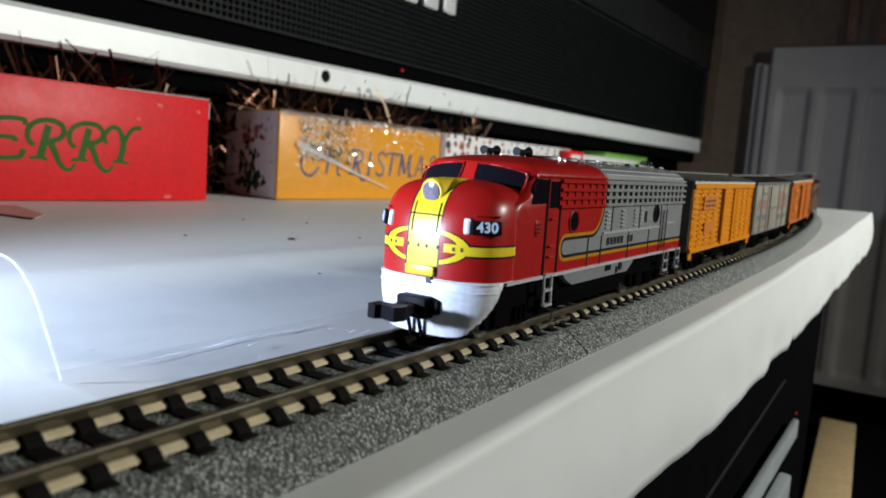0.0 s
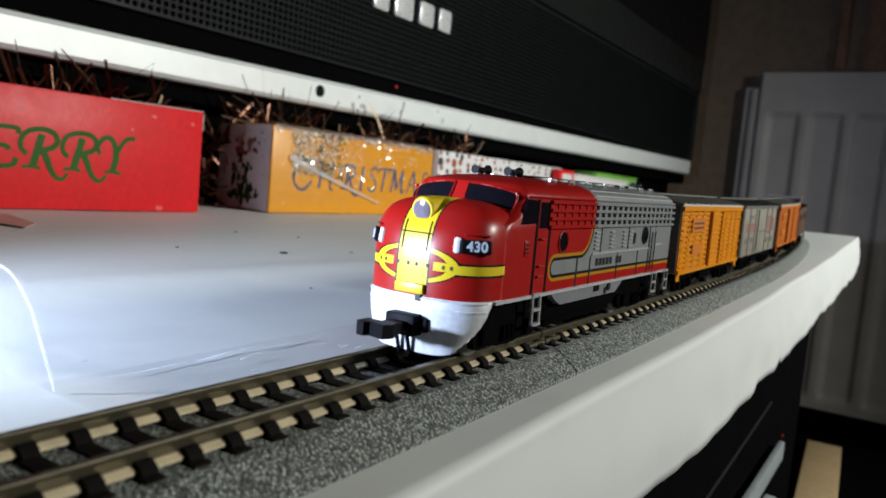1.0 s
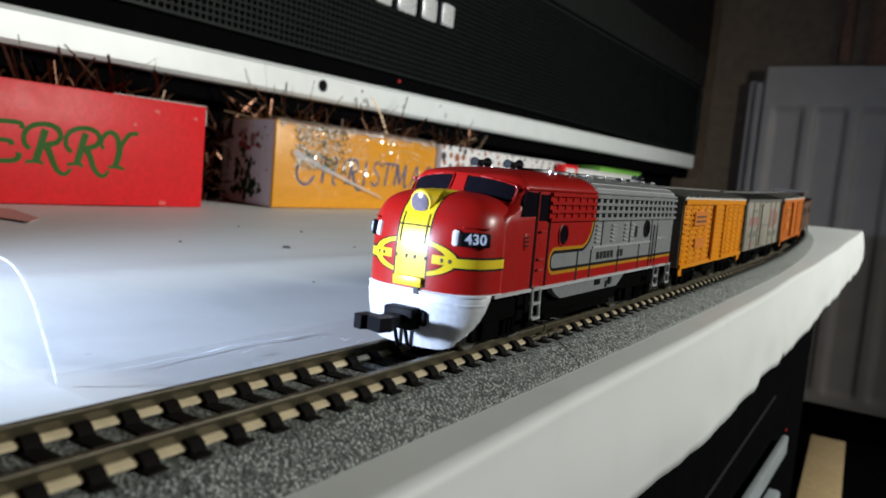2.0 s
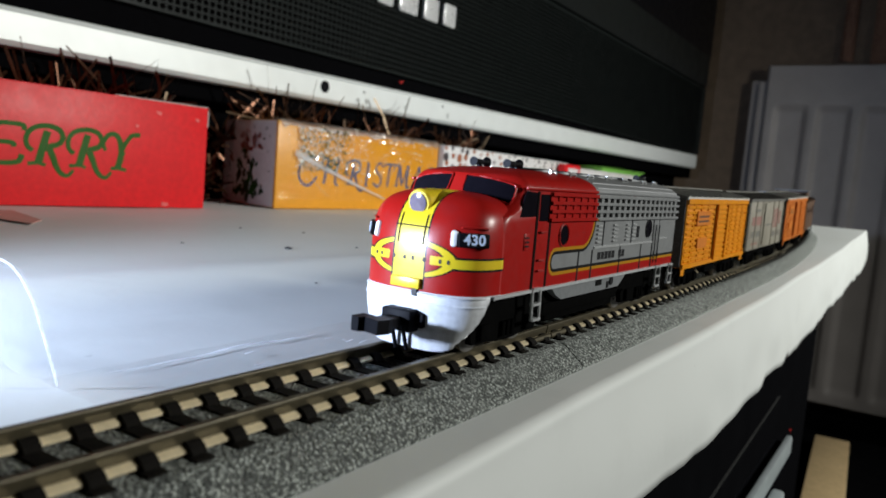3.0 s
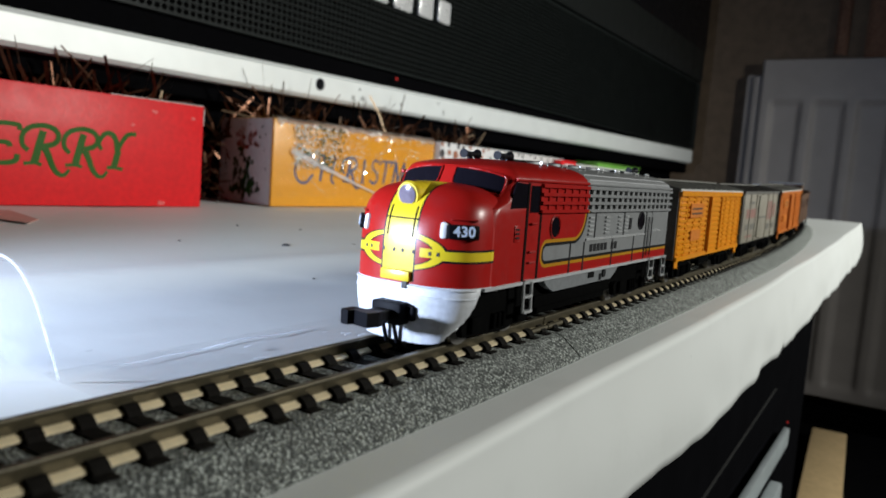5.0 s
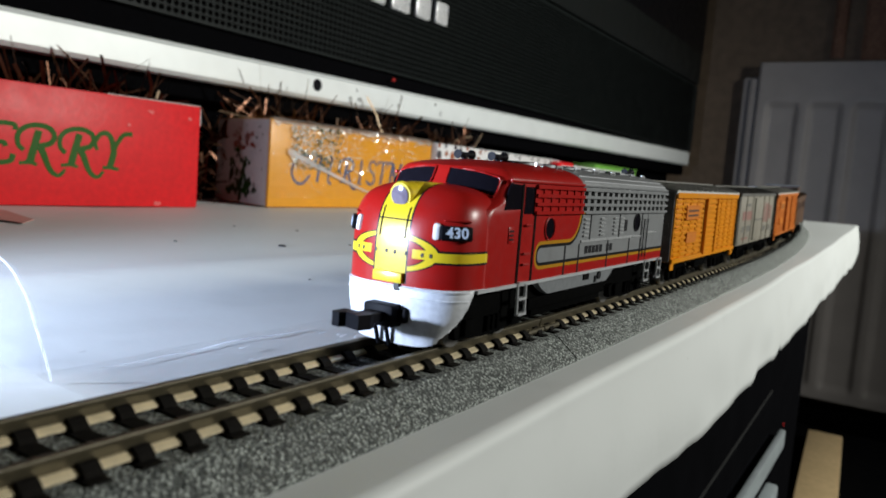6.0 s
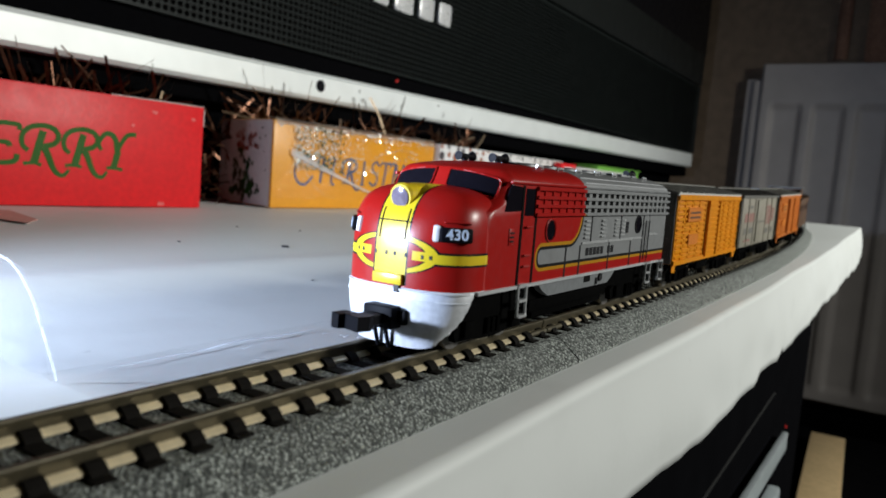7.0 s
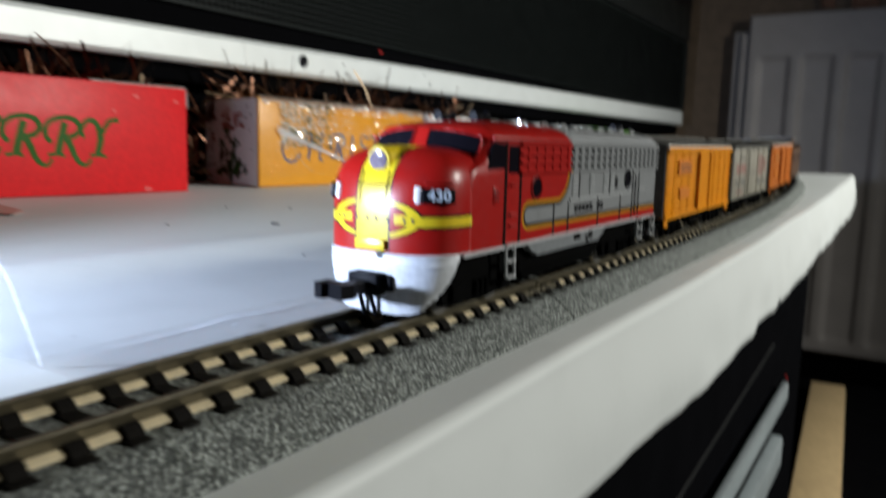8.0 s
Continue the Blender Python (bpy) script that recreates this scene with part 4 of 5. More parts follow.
def nose_point(a, z):
    """Surface of the rounded nose: a from -90 (left side) through 0 (front) to 90 degrees, at height z."""
    k = max(1 - (max(z - 8.5, 0) / 14.0) ** 8.0, 0.0)
    lean = max(1 - (max(z - 8.5, 0) / 14.0) ** 4.5, 0.0)
    s, c = math.sin(radians(a)), math.cos(radians(a))
    r = (abs(s) ** 2.9 + abs(c) ** 2.9) ** (-1 / 2.9)
    return Vector((10.0 * k ** 0.40 * r * s, 10.5 - 8.5 * lean ** 0.42 * r * c, z))


def nose_frame(a, z, lift=0.0):
    """A plane lying on the nose there, facing outwards."""
    p = nose_point(a, z)
    u = (nose_point(a + 2, z) - nose_point(a - 2, z)).normalized()
    v = (nose_point(a, z + 0.3) - nose_point(a, z - 0.3)).normalized()
    n = u.cross(v).normalized()
    v = n.cross(u)
    p = (p + n * lift) * MM
    return Matrix(((u.x, v.x, n.x, p.x), (u.y, v.y, n.y, p.y), (u.z, v.z, n.z, p.z), (0, 0, 0, 1)))


def roof_half(z):
    return 10.0 if z <= 23.4 else 10.0 * max(1 - ((z - 23.4) / 3.0) ** 2.0, 0.0) ** 0.42


def cab_front(z):
    """How far back the cab's front stands at the centre line."""
    pts = ((8.5, 6.5), (17.5, 6.5), (19.4, 7.4), (20.3, 10.2), (21.2, 11.6), (24.7, 13.4), (25.1, 13.7), (25.6, 15.8), (26.0, 18.6), (26.4, 24.0))
    for (a, u), (b, v) in zip(pts, pts[1:]):
        if z <= b:
            return u + (v - u) * (z - a) / (b - a)
    return pts[-1][1]


def cab_point(f, z):
    """The cab's front surface: f from -1 to 1 across it."""
    w = roof_half(z)
    return Vector((w * math.sin(f * math.pi / 2), cab_front(z) + (4.1 if z < 23.4 else 4.1 * w / 10) * (1 - math.cos(f * math.pi / 2)), z))


def ladder(name, y, z0, z1, parent, lean=0.0, w=2.4, side=1):
    bm = bmesh.new()
    for yy in (y - w / 2, y + w / 2):
        tube(bm, (side * 10.25, yy + lean, z0), (side * 10.35, yy, z1), 0.26, n=6)
    for k in range(3):
        z = z0 + (z1 - z0) * k / 2
        u = lean * (1 - k / 2)
        cuboid(bm, *sorted((side * 9.9, side * 10.6)), y - w / 2 + u, y + w / 2 + u, z - 0.2, z + 0.2)
    return part(name, bm, M_CHROME, parent, "bright metal step ladder", 50)


def wheelset(parent, y, r, rolling):
    ws = tagged(new("wheelset"), "")
    ws.parent = parent
    ws.location = (0, y * MM, r * MM)
    bm = bmesh.new()
    tube(bm, (-5.6, 0, 0), (5.6, 0, 0), 0.7, n=8)
    part("axle", bm, M_STEEL, ws)
    for side in (-1, 1):
        bm = bmesh.new()
        tube(bm, (side * 4.4, 0, 0), (side * 6.2, 0, 0), r, n=20)
        tube(bm, (side * 3.9, 0, 0), (side * 4.4, 0, 0), r + 0.6, n=20)
        for k in range(4):
            a = k * math.tau / 4
            tube(bm, (side * 6.2, 1.4 * math.cos(a), 1.4 * math.sin(a)), (side * 6.4, 1.4 * math.cos(a), 1.4 * math.sin(a)), 0.4, n=6)
        part("wheel", bm, M_STEEL, ws, smooth=40)
    rolling.append((ws, y, r))
    return ws


def truck(parent, y, span, r, rolling, wide=8.3):
    tr = new("truck")
    tr.parent = parent
    for side in (-1, 1):
        bm = bmesh.new()
        outline = [(y - span / 2 - 3.4, 3.8), (y - span / 2 - 2.6, 1.7), (y - span / 2 + 2.2, 1.6), (y - 2.6, 1.3), (y + 2.6, 1.3), (y + span / 2 - 2.2, 1.6), (y + span / 2 + 2.6, 1.7), (y + span / 2 + 3.4, 3.8), (y + span / 2, 5.2), (y - span / 2, 5.2)]
        prism(bm, outline, "x", side * (wide - 1.0), side * wide)
        for u in (-span / 2, span / 2):
            cuboid(bm, min(side * wide, side * (wide + 0.7)), max(side * wide, side * (wide + 0.7)), y + u - 1.3, y + u + 1.3, 2.1, 4.4, 0.25)
        for u in (-1.0, 0, 1.0):
            tube(bm, (side * (wide + 0.2), y + u * 1.4, 2.0), (side * (wide + 0.2), y + u * 1.4, 4.2), 0.5, n=8)
        ob = new("side_frame", mesh_of("side_frame", bm, M_SOOT, 40))
        ob.parent = tr
    bm = bmesh.new()
    cuboid(bm, -7, 7, y - 1.6, y + 1.6, 2.6, 5.4)
    ob = new("bolster", mesh_of("bolster", bm, M_SOOT))
    ob.parent = tr
    for u in (-span / 2, span / 2):
        wheelset(parent, y + u, r, rolling)


def coupler(parent, y, way):
    """A black claw coupler pointing along way (-1 forwards)."""
    c = new("coupler")
    c.parent = parent
    bm = bmesh.new()
    cuboid(bm, -1.2, 1.2, min(y, y + way * 4.2), max(y, y + way * 4.2), 3.9, 5.3, 0.2)
    outline = [(-2.4, way * 3.6), (1.0, way * 3.6), (2.0, way * 3.0), (2.4, way * 4.2), (1.9, way * 6.0), (-0.7, way * 5.4), (-1.1, way * 6.2), (-2.4, way * 6.0)]
    prism(bm, [(u, y + v) for u, v in outline], "z", 3.7, 5.6)
    ob = new("claw", mesh_of("claw", bm, M_BLACK))
    ob.parent = c
    return c


def locomotive(rolling):
    lo = thing("locomotive", "red and silver streamlined model diesel locomotive with yellow nose band", "model locomotive", "train on the track")
    # nose above the seam and pilot below it
    bm = bmesh.new()
    rows = []
    for i in range(30):
        z = 8.5 + 13.99 * math.sin(i / 29 * math.pi / 2) ** 0.9
        ring = [nose_point(-90 + 180 * j / 40, z) for j in range(41)]
        back = 10.5 if z < 18.5 else 10.5 + 4.0 * min((z - 18.5) / 1.5, 1.0)
        rows.append([Vector((ring[0].x, back, z))] + ring + [Vector((ring[-1].x, back, z))])
    grid(bm, rows)
    part("nose", bm, M_NOSE, lo, smooth=60)
    bm = bmesh.new()
    rows = []
    for i in range(13):
        u = i / 12
        z = 8.55 - 7.9 * u
        line = []
        for j in range(41):
            a = -90 + 180 * j / 40
            p = nose_point(a, 8.5)
            back = 7.9 - 3.3 * u
            y = p.y * (1 - 0.10 * u) + 0.9 * u * u
            x = p.x * (1 - 0.13 * u * u)
            drawn = 1.5 * u * u * min(max((y - 2.6) / 2.4, 0.0), 1.0) ** 2
            line.append(Vector((x * (1.012 if 0.03 < u else 1.0), y - (0.15 if u > 0.03 else 0), z + drawn)))
        # the sides stop at the slanting rear edge
        side_x = max(p.x for p in line if p.y <= back)
        rows.append([p if p.y <= back else Vector((math.copysign(side_x + 0.05, p.x), back, p.z)) for p in line])
    inner = [[Vector((p.x * 0.92, p.y + 0.9, p.z)) for p in r] for r in rows[::-1]]
    grid(bm, rows + inner)
    part("pilot", bm, M_PILOT, lo, "silver pilot skirt below the nose", 60)
    for z in (8.4, 7.2):
        bm = bmesh.new()
        pts = [p for p in (nose_point(-84 + 168 * j / 50, 8.5) for j in range(51)) if p.y < 7.4]
        grid(bm, [[(p.x * k, p.y - d, z + h) for k, d, h in ((1.0, 0.0, 0.2), (1.022, 0.26, 0.1), (1.022, 0.26, -0.1), (1.0, 0.0, -0.2))] for p in pts])
        part("pilot_bead", bm, M_PILOT, lo, smooth=60)
    # body shell
    bm = bmesh.new()
    rows = []
    zs = [8.3, 13.0, 16.0, 17.5, 18.5, 19.4, 19.8, 20.3, 20.7, 21.2, 22.0, 22.8, 23.4, 23.8, 24.2, 24.7, 24.9, 25.1, 25.35, 25.6, 25.8, 26.0, 26.2, 26.33, 26.4]
    for z in zs:
        w = roof_half(z)
        front = [cab_point(-1 + 2 * j / 20, z) for j in range(21)]
        back = [Vector((w, y, z)) for y in (30, 50, 70, LENGTH - 0.8)] + [Vector((max(w - 0.8, 0.01), LENGTH, z)), Vector((-max(w - 0.8, 0.01), LENGTH, z))] + [Vector((-w, y, z)) for y in (LENGTH - 0.8, 70, 50, 30)]
        rows.append(front + back)
    vs = grid(bm, rows, close=True)
    bm.faces.new(vs[0])
    bm.faces.new(vs[-1])
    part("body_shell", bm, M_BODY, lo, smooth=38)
    # windscreens with their dark panes
    for side in (-1, 1):
        bm = bmesh.new()
        rows = []
        for i in range(9):
            v = i / 8
            pinch = 0.05 * abs(2 * v - 1) ** 4
            line = []
            for j in range(13):
                u = j / 12
                f = 0.075 + pinch * 0.3 + (0.60 - pinch) * u
                low, high = 22.35 - 1.25 * u, 24.80 - 0.2 * u - 0.8 * u * u
                p = cab_point(f, low + (high - low) * v)
                n = Vector((math.sin(f * 1.2), -math.cos(f * 1.2) * 0.9, 0.5)).normalized()
                line.append(Vector((p.x * side, p.y, p.z)) + Vector((n.x * side, n.y, n.z)) * 0.12)
            rows.append(line)
        grid(bm, rows)
        pane = part("windscreen", bm, M_GLASS, lo, "dark glossy windscreen pane", 60)
        border = [rows[0][j] for j in range(13)] + [rows[i][12] for i in range(1, 9)] + [rows[8][j] for j in range(11, -1, -1)] + [rows[i][0] for i in range(7, 0, -1)]
        bm = bmesh.new()
        for a, b in zip(border, border[1:] + border[:1]):
            tube(bm, a, b, 0.15, n=6, caps=False)
        part("frame", bm, M_RED, pane, smooth=60)
    # headlight housing and lens
    hl = new("headlight")
    hl.parent = lo
    bm = bmesh.new()
    tube(bm, (0, 3.7, 20.5), (0, 9.4, 20.9), 1.85, 1.6, 24)
    ob = new("housing", mesh_of("housing", bm, M_YELLOW, 50))
    ob.parent = hl
    bm = bmesh.new()
    ring = [(0, 3.3, 20.5), (0, 3.75, 20.56)]
    tube(bm, ring[0], ring[1], 1.70, 1.88, 24)
    ob = new("bezel", mesh_of("bezel", bm, M_YELLOW, 50))
    ob.parent = hl
    bm = bmesh.new()
    rows = []
    for i in range(6):
        r = 1.38 * i / 5
        rows.append([(r * math.cos(k * math.tau / 20) if i else 0.01 * math.cos(k * math.tau / 20), 2.98 + 0.09 * r * r - 0.13 * (r if i else 0.01) * math.sin(k * math.tau / 20), 20.48 + (r if i else 0.01) * math.sin(k * math.tau / 20)) for k in range(20)])
    grid(bm, rows, close=True)
    ob = new("lens", mesh_of("lens", bm, M_LENS, 60))
    ob.parent = hl
    # nose door seams, hinges and emblem bars
    for x in (-2.6, 2.6):
        bm = bmesh.new()
        pts = []
        for i in range(10):
            z = 15.0 + 0.45 * i
            p = nose_point(math.degrees(math.atan2(x, 12)), z)
            pts.append((x * 0.8, p.y - 0.05, z))
        for a, b in zip(pts, pts[1:]):
            tube(bm, a, b, 0.10, n=5)
        part("door_seam", bm, M_LINE, lo)
    bm = bmesh.new()
    tube(bm, (-2.7, nose_point(0, 17.4).y - 0.02, 17.4), (2.7, nose_point(0, 17.4).y - 0.02, 17.4), 0.10, n=5)
    part("door_seam", bm, M_LINE, lo)
    for a in (-33, -27, -14, -4, 4, 14, 27, 33):
        ob = slab("emblem_bar", (-0.17, 0.17, -0.26, 0.26, -0.02, 0.05), M_INK, lo)
        ob.matrix_local = nose_frame(a, 13.05, 0.02)
    ob = slab("door_foot", (-2.4, 2.4, -0.7, 0.7, -0.2, 0.45), M_YELLOW, lo, "yellow door foot", 0.15)
    ob.matrix_local = nose_frame(0, 9.7, 0.1)
    ob = slab("door_latch", (-0.3, 0.5, -1.2, 0.0, 0, 0.3), M_INK, lo)
    ob.matrix_local = nose_frame(8, 9.2, 0.05)
    # number boards and marker lamps
    for side in (-1, 1):
        board = slab("number_board", (-2.2, 2.2, -0.98, 0.98, -0.9, 0.35), M_BLACK, lo, "black number board with pale blue figures", 0.3)
        board.matrix_local = nose_frame(side * 50, 16.2, 0.12)
        lettering("figures", "430", 1.95, M_NUMBER, board, pose(0, 0, 0.37 * MM), 0.0, 0.05, "pale blue figures", 0.05, 1.05)
        lamp = slab("marker_lamp", (-0.5, 0.5, -1.15, 1.15, -0.9, 0.4), M_WHITE_LENS, lo, "white marker lamp", 0.4)
        lamp.matrix_local = nose_frame(side * 35.5, 16.3, 0.05)
        brow = slab("marker_hood", (-1.8, 2.0, -0.15, 0.15, -0.6, 0.16), M_RED, lo, "", 0.2)
        brow.matrix_local = nose_frame(side * 50, 17.8, 0.02)
    # grille above the side panels
    for side in (-1, 1):
        a, b = sorted((side * 9.95, side * 10.06))
        slab("grille_backing", (a, b, 42.0, 90.2, 19.1, 22.9), M_VOID, lo)
        slab("grille_backing", (a, b, 24.0, 42.0, 19.1, 22.9), M_BODY, lo)
        a, b = sorted((side * 9.95, side * 10.55))
        for z in (19.0, 20.3, 21.6, 22.9):
            slab("grille_bar", (a, b, 23.6, 90.6, z - 0.26, z + 0.26), M_BODY, lo)
        a, b = sorted((side * 9.95, side * 10.26))
        y = 24.0
        while y < 91:
            slab("grille_post", (a, b, y - 0.62, y + 0.62, 19.0, 22.9), M_BODY, lo)
            y += 2.93
        a, b = sorted((side * 9.9, side * 10.35))
        slab("gutter", (a, b, 15.5, LENGTH - 0.4, 23.35, 23.85), M_BODY, lo, "", 0.12)
        slab("sill_line", (a, b, 8.2, LENGTH - 0.4, 8.15, 8.6), M_SILVER, lo)
        # portholes
        for y, z in ((29.7, 16.5), (71.8, 16.8)):
            bm = bmesh.new()
            tube(bm, (side * 9.9, y, z), (side * 10.10, y, z), 1.75, n=20)
            port = part("porthole", bm, M_GLASS, lo, "round dark porthole")
            bm = bmesh.new()
            for k in range(20):
                p, q = ((side * 10.1, y + 1.75 * math.cos(t), z + 1.75 * math.sin(t)) for t in (k * math.tau / 20, (k + 1) * math.tau / 20))
                tube(bm, p, q, 0.17, n=5, caps=False)
            part("rim", bm, M_LINE if y > 40 else M_RED, port)
        # small louvre stacks
        for y in (44.6, 52.4, 59.2, 62.6):
            for k in range(5):
                z = 14.9 + 0.72 * k
                slab("louvre", (*sorted((side * 9.95, side * 10.32)), y - 1.05, y + 1.05, z - 0.14, z + 0.14), M_CHROME, lo)
        slab("filler_hatch", (*sorted((side * 9.95, side * 10.12)), 64.6, 66.0, 15.2, 17.4), M_LINE, lo)
        # panel seams
        for y, z0, z1 in ((46.8, 13.9, 18.6), (61.7, 13.9, 18.6), (36.5, 8.6, 13.6), (42.4, 8.6, 13.6), (56.2, 8.6, 13.9), (68.2, 8.6, 13.9), (75.2, 8.6, 18.6), (78.9, 8.6, 18.6)):
            slab("panel_seam", (*sorted((side * 9.95, side * 10.06)), y - 0.26, y + 0.26, z0, z1), M_LINE, lo)
        slab("belt_rail", (*sorted((side * 9.95, side * 10.22)), 42.8, 74.8, 13.75, 14.15), M_CHROME, lo)
        slab("belt_rail", (*sorted((side * 9.95, side * 10.22)), 79.2, 85.0, 14.35, 14.7), M_CHROME, lo)
        slab("rear_door", (*sorted((side * 9.95, side * 10.10)), 75.4, 78.7, 8.8, 18.4), M_BODY, lo, "silver engine room door")
        for y in (75.9, 78.1):
            bm = bmesh.new()
            tube(bm, (side * 10.4, y, 9.5), (side * 10.4, y, 17.5), 0.13, n=6)
            part("grab_rail", bm, M_LINE, lo)
        # name in dark bars
        for k in range(8):
            if k == 5:
                continue
            y = 45.0 + k * 1.75
            slab("name_bar", (*sorted((side * 9.95, side * 10.05)), y, y + 1.4, 11.7, 13.05), M_LINE, lo)
        # cab side: window, door, grab irons, small grille
        bm = bmesh.new()
        outline = [(14.2, 19.4), (19.2, 19.5), (19.2, 23.0), (15.9, 23.2), (15.2, 22.4)]
        prism(bm, outline, "x", side * 9.9, side * 10.05)
        part("cab_window", bm, M_GLASS, lo, "dark cab side window")
        door = slab("cab_door", (*sorted((side * 9.9, side * 10.04)), 19.8, 24.0, 8.7, 23.1), M_RED, lo, "red cab door")
        slab("door_pane", (*sorted((side * 9.98, side * 10.08)), 20.3, 23.4, 18.8, 22.8), M_GLASS, door)
        for y in (19.6, 24.2):
            slab("door_jamb", (*sorted((side * 9.9, side * 10.12)), y - 0.3, y + 0.3, 8.7, 23.2), M_VOID, door)
        for z in (11.4, 13.0, 17.2):
            bm = bmesh.new()
            tube(bm, (side * 10.35, 20.6, z), (side * 10.35, 22.6, z), 0.16, n=6)
            part("door_handle", bm, M_RED, door)
        slab("vent_frame", (*sorted((side * 9.9, side * 10.15)), 16.0, 17.5, 14.6, 17.0), M_RED, lo, "", 0.06)
        for z in (15.2, 15.8, 16.4):
            slab("vent_slat", (*sorted((side * 9.9, side * 10.25)), 16.2, 17.3, z - 0.12, z + 0.12), M_LINE, lo)
    for side in (-1, 1):
        ladder("cab_ladder", 21.0, 3.9, 8.6, lo, 0.5, 2.6, side)
        ladder("rear_ladder", 80.0, 4.2, 8.4, lo, 0.2, 3.0, side)
        ladder("rear_ladder", 88.8, 4.2, 8.4, lo, 0.2, 2.6, side)
    # tank skirt and underframe
    for side in (-1, 1):
        bm = bmesh.new()
        prism(bm, [(27.4, 8.2), (29.2, 6.9), (31.6, 5.9), (57.6, 5.9), (59.4, 6.8), (61.6, 8.2)], "x", side * 8.6, side * 9.8)
        part("tank_skirt", bm, M_SKIRT, lo, "silver fuel tank skirt")
        slab("tank_hatch", (*sorted((side * 9.75, side * 9.95)), 46.0, 48.6, 6.9, 8.0), M_VOID, lo)
        bm = bmesh.new()
        tube(bm, (side * 9.8, 53.4, 7.3), (side * 10.1, 53.4, 7.3), 0.75, n=12)
        cuboid(bm, *sorted((side * 9.8, side * 10.0)), 51.4, 52.2, 6.1, 7.3)
        part("filler_cap", bm, M_LINE, lo)
    slab("underframe", (-8.4, 8.4, 7.5, LENGTH - 1.0, 4.6, 8.3), M_SOOT, lo, "black underframe")
    slab("fuel_tank", (-8.0, 8.0, 30, 60, 1.9, 5.9), M_SOOT, lo, "", 0.5)
    slab("air_tank", (8.2, 8.9, 27, 60, 3.4, 5.4), M_SOOT, lo, "", 0.3)
    truck(lo, 16.0, 13.5, 3.1, rolling)
    truck(lo, 74.0, 13.5, 3.1, rolling)
    # coupler box and claw in the pilot
    slab("coupler_box", (-2.4, 2.4, 0.0, 4.0, 3.2, 6.2), M_BLACK, lo, "black coupler pocket", 0.3)
    slab("coupler_plate", (-3.5, 3.5, 1.4, 2.6, 3.8, 5.8), M_BLACK, lo, "", 0.2)
    coupler(lo, -0.2, -1)
    coupler(lo, LENGTH - 1.5, 1)
    for x in (-1.2, 0.6):
        bm = bmesh.new()
        tube(bm, (x, 1.2, 3.2), (x, 2.2, 0.4), 0.30, n=6)
        part("pilot_hose", bm, M_BLACK, lo)
    # roof: horns, fans, hatches, exhausts
    for x, y, mat in ((-3.0, 23.7, M_BLACK), (0.8, 27.7, M_BLACK), (2.6, 84.5, M_BLACK)):
        zt = 23.4 + 3.0 * max(1 - (abs(x) / 10) ** 2.38, 0) ** 0.5
        horn = new("horn")
        horn.parent = lo
        for kind, q in (("bell", 0), ("stem", 1)):
            bm = bmesh.new()
            if kind == "bell":
                tube(bm, (x, y - 2.0, zt + 0.72), (x, y - 0.8, zt + 0.7), 0.72, 0.42, 12)
                tube(bm, (x, y - 0.8, zt + 0.7), (x, y + 1.3, zt + 0.7), 0.45, 0.4, 10)
                tube(bm, (x, y + 1.3, zt + 0.7), (x, y + 2.2, zt + 0.75), 0.45, 0.85, 12)
            else:
                tube(bm, (x, y, zt - 0.8), (x, y, zt + 0.65), 0.5, n=8)
            ob = new(kind, mesh_of(kind, bm, mat, 50))
            ob.parent = horn
    for y in (36, 44.5, 53, 61.5):
        fan = new("roof_fan")
        fan.parent = lo
        bm = bmesh.new()
        tube(bm, (0, y, 25.8), (0, y, 26.65), 3.6, 3.5, 24)
        ob = new("fan_ring", mesh_of("fan_ring", bm, M_SKIRT, 50))
        ob.parent = fan
        for k in range(6):
            bm = bmesh.new()
            cuboid(bm, -3.2, 3.2, y - 0.12, y + 0.12, 26.65, 26.8)
            bmesh.ops.rotate(bm, cent=(0, y, 26.65), matrix=Matrix.Rotation(k * math.pi / 6, 3, "Z"), verts=bm.verts[:])
            ob = new("fan_blade", mesh_of("fan_blade", bm, M_LINE))
            ob.parent = fan
    for y0, y1, x in ((67, 70, 0), (73, 76, 0), (79, 88, 0)):
        slab("roof_hatch", (x - 3.0, x + 3.0, y0, y1, 25.7, 26.8), M_SKIRT, lo, "", 0.25)
    for y in (32, 40, 48, 57, 66, 78, 85):
        for side in (-1, 1):
            bm = bmesh.new()
            tube(bm, (side * 5.6, y, 25.5), (side * 5.6, y, 26.5), 0.22, n=6)
            tube(bm, (side * 5.6, y, 26.4), (side * 5.6, y + 2.2, 26.4), 0.2, n=6)
            tube(bm, (side * 5.6, y + 2.2, 25.5), (side * 5.6, y + 2.2, 26.5), 0.22, n=6)
            part("lift_ring", bm, M_CHROME, lo)
    for z in (24.3, 25.1):
        w = roof_half(z)
        for side in (-1, 1):
            slab("roof_seam", (*sorted((side * (w - 0.2), side * (w + 0.06))), 43.0, LENGTH - 1, z - 0.1, z + 0.1), M_SILVER, lo)
    return lo


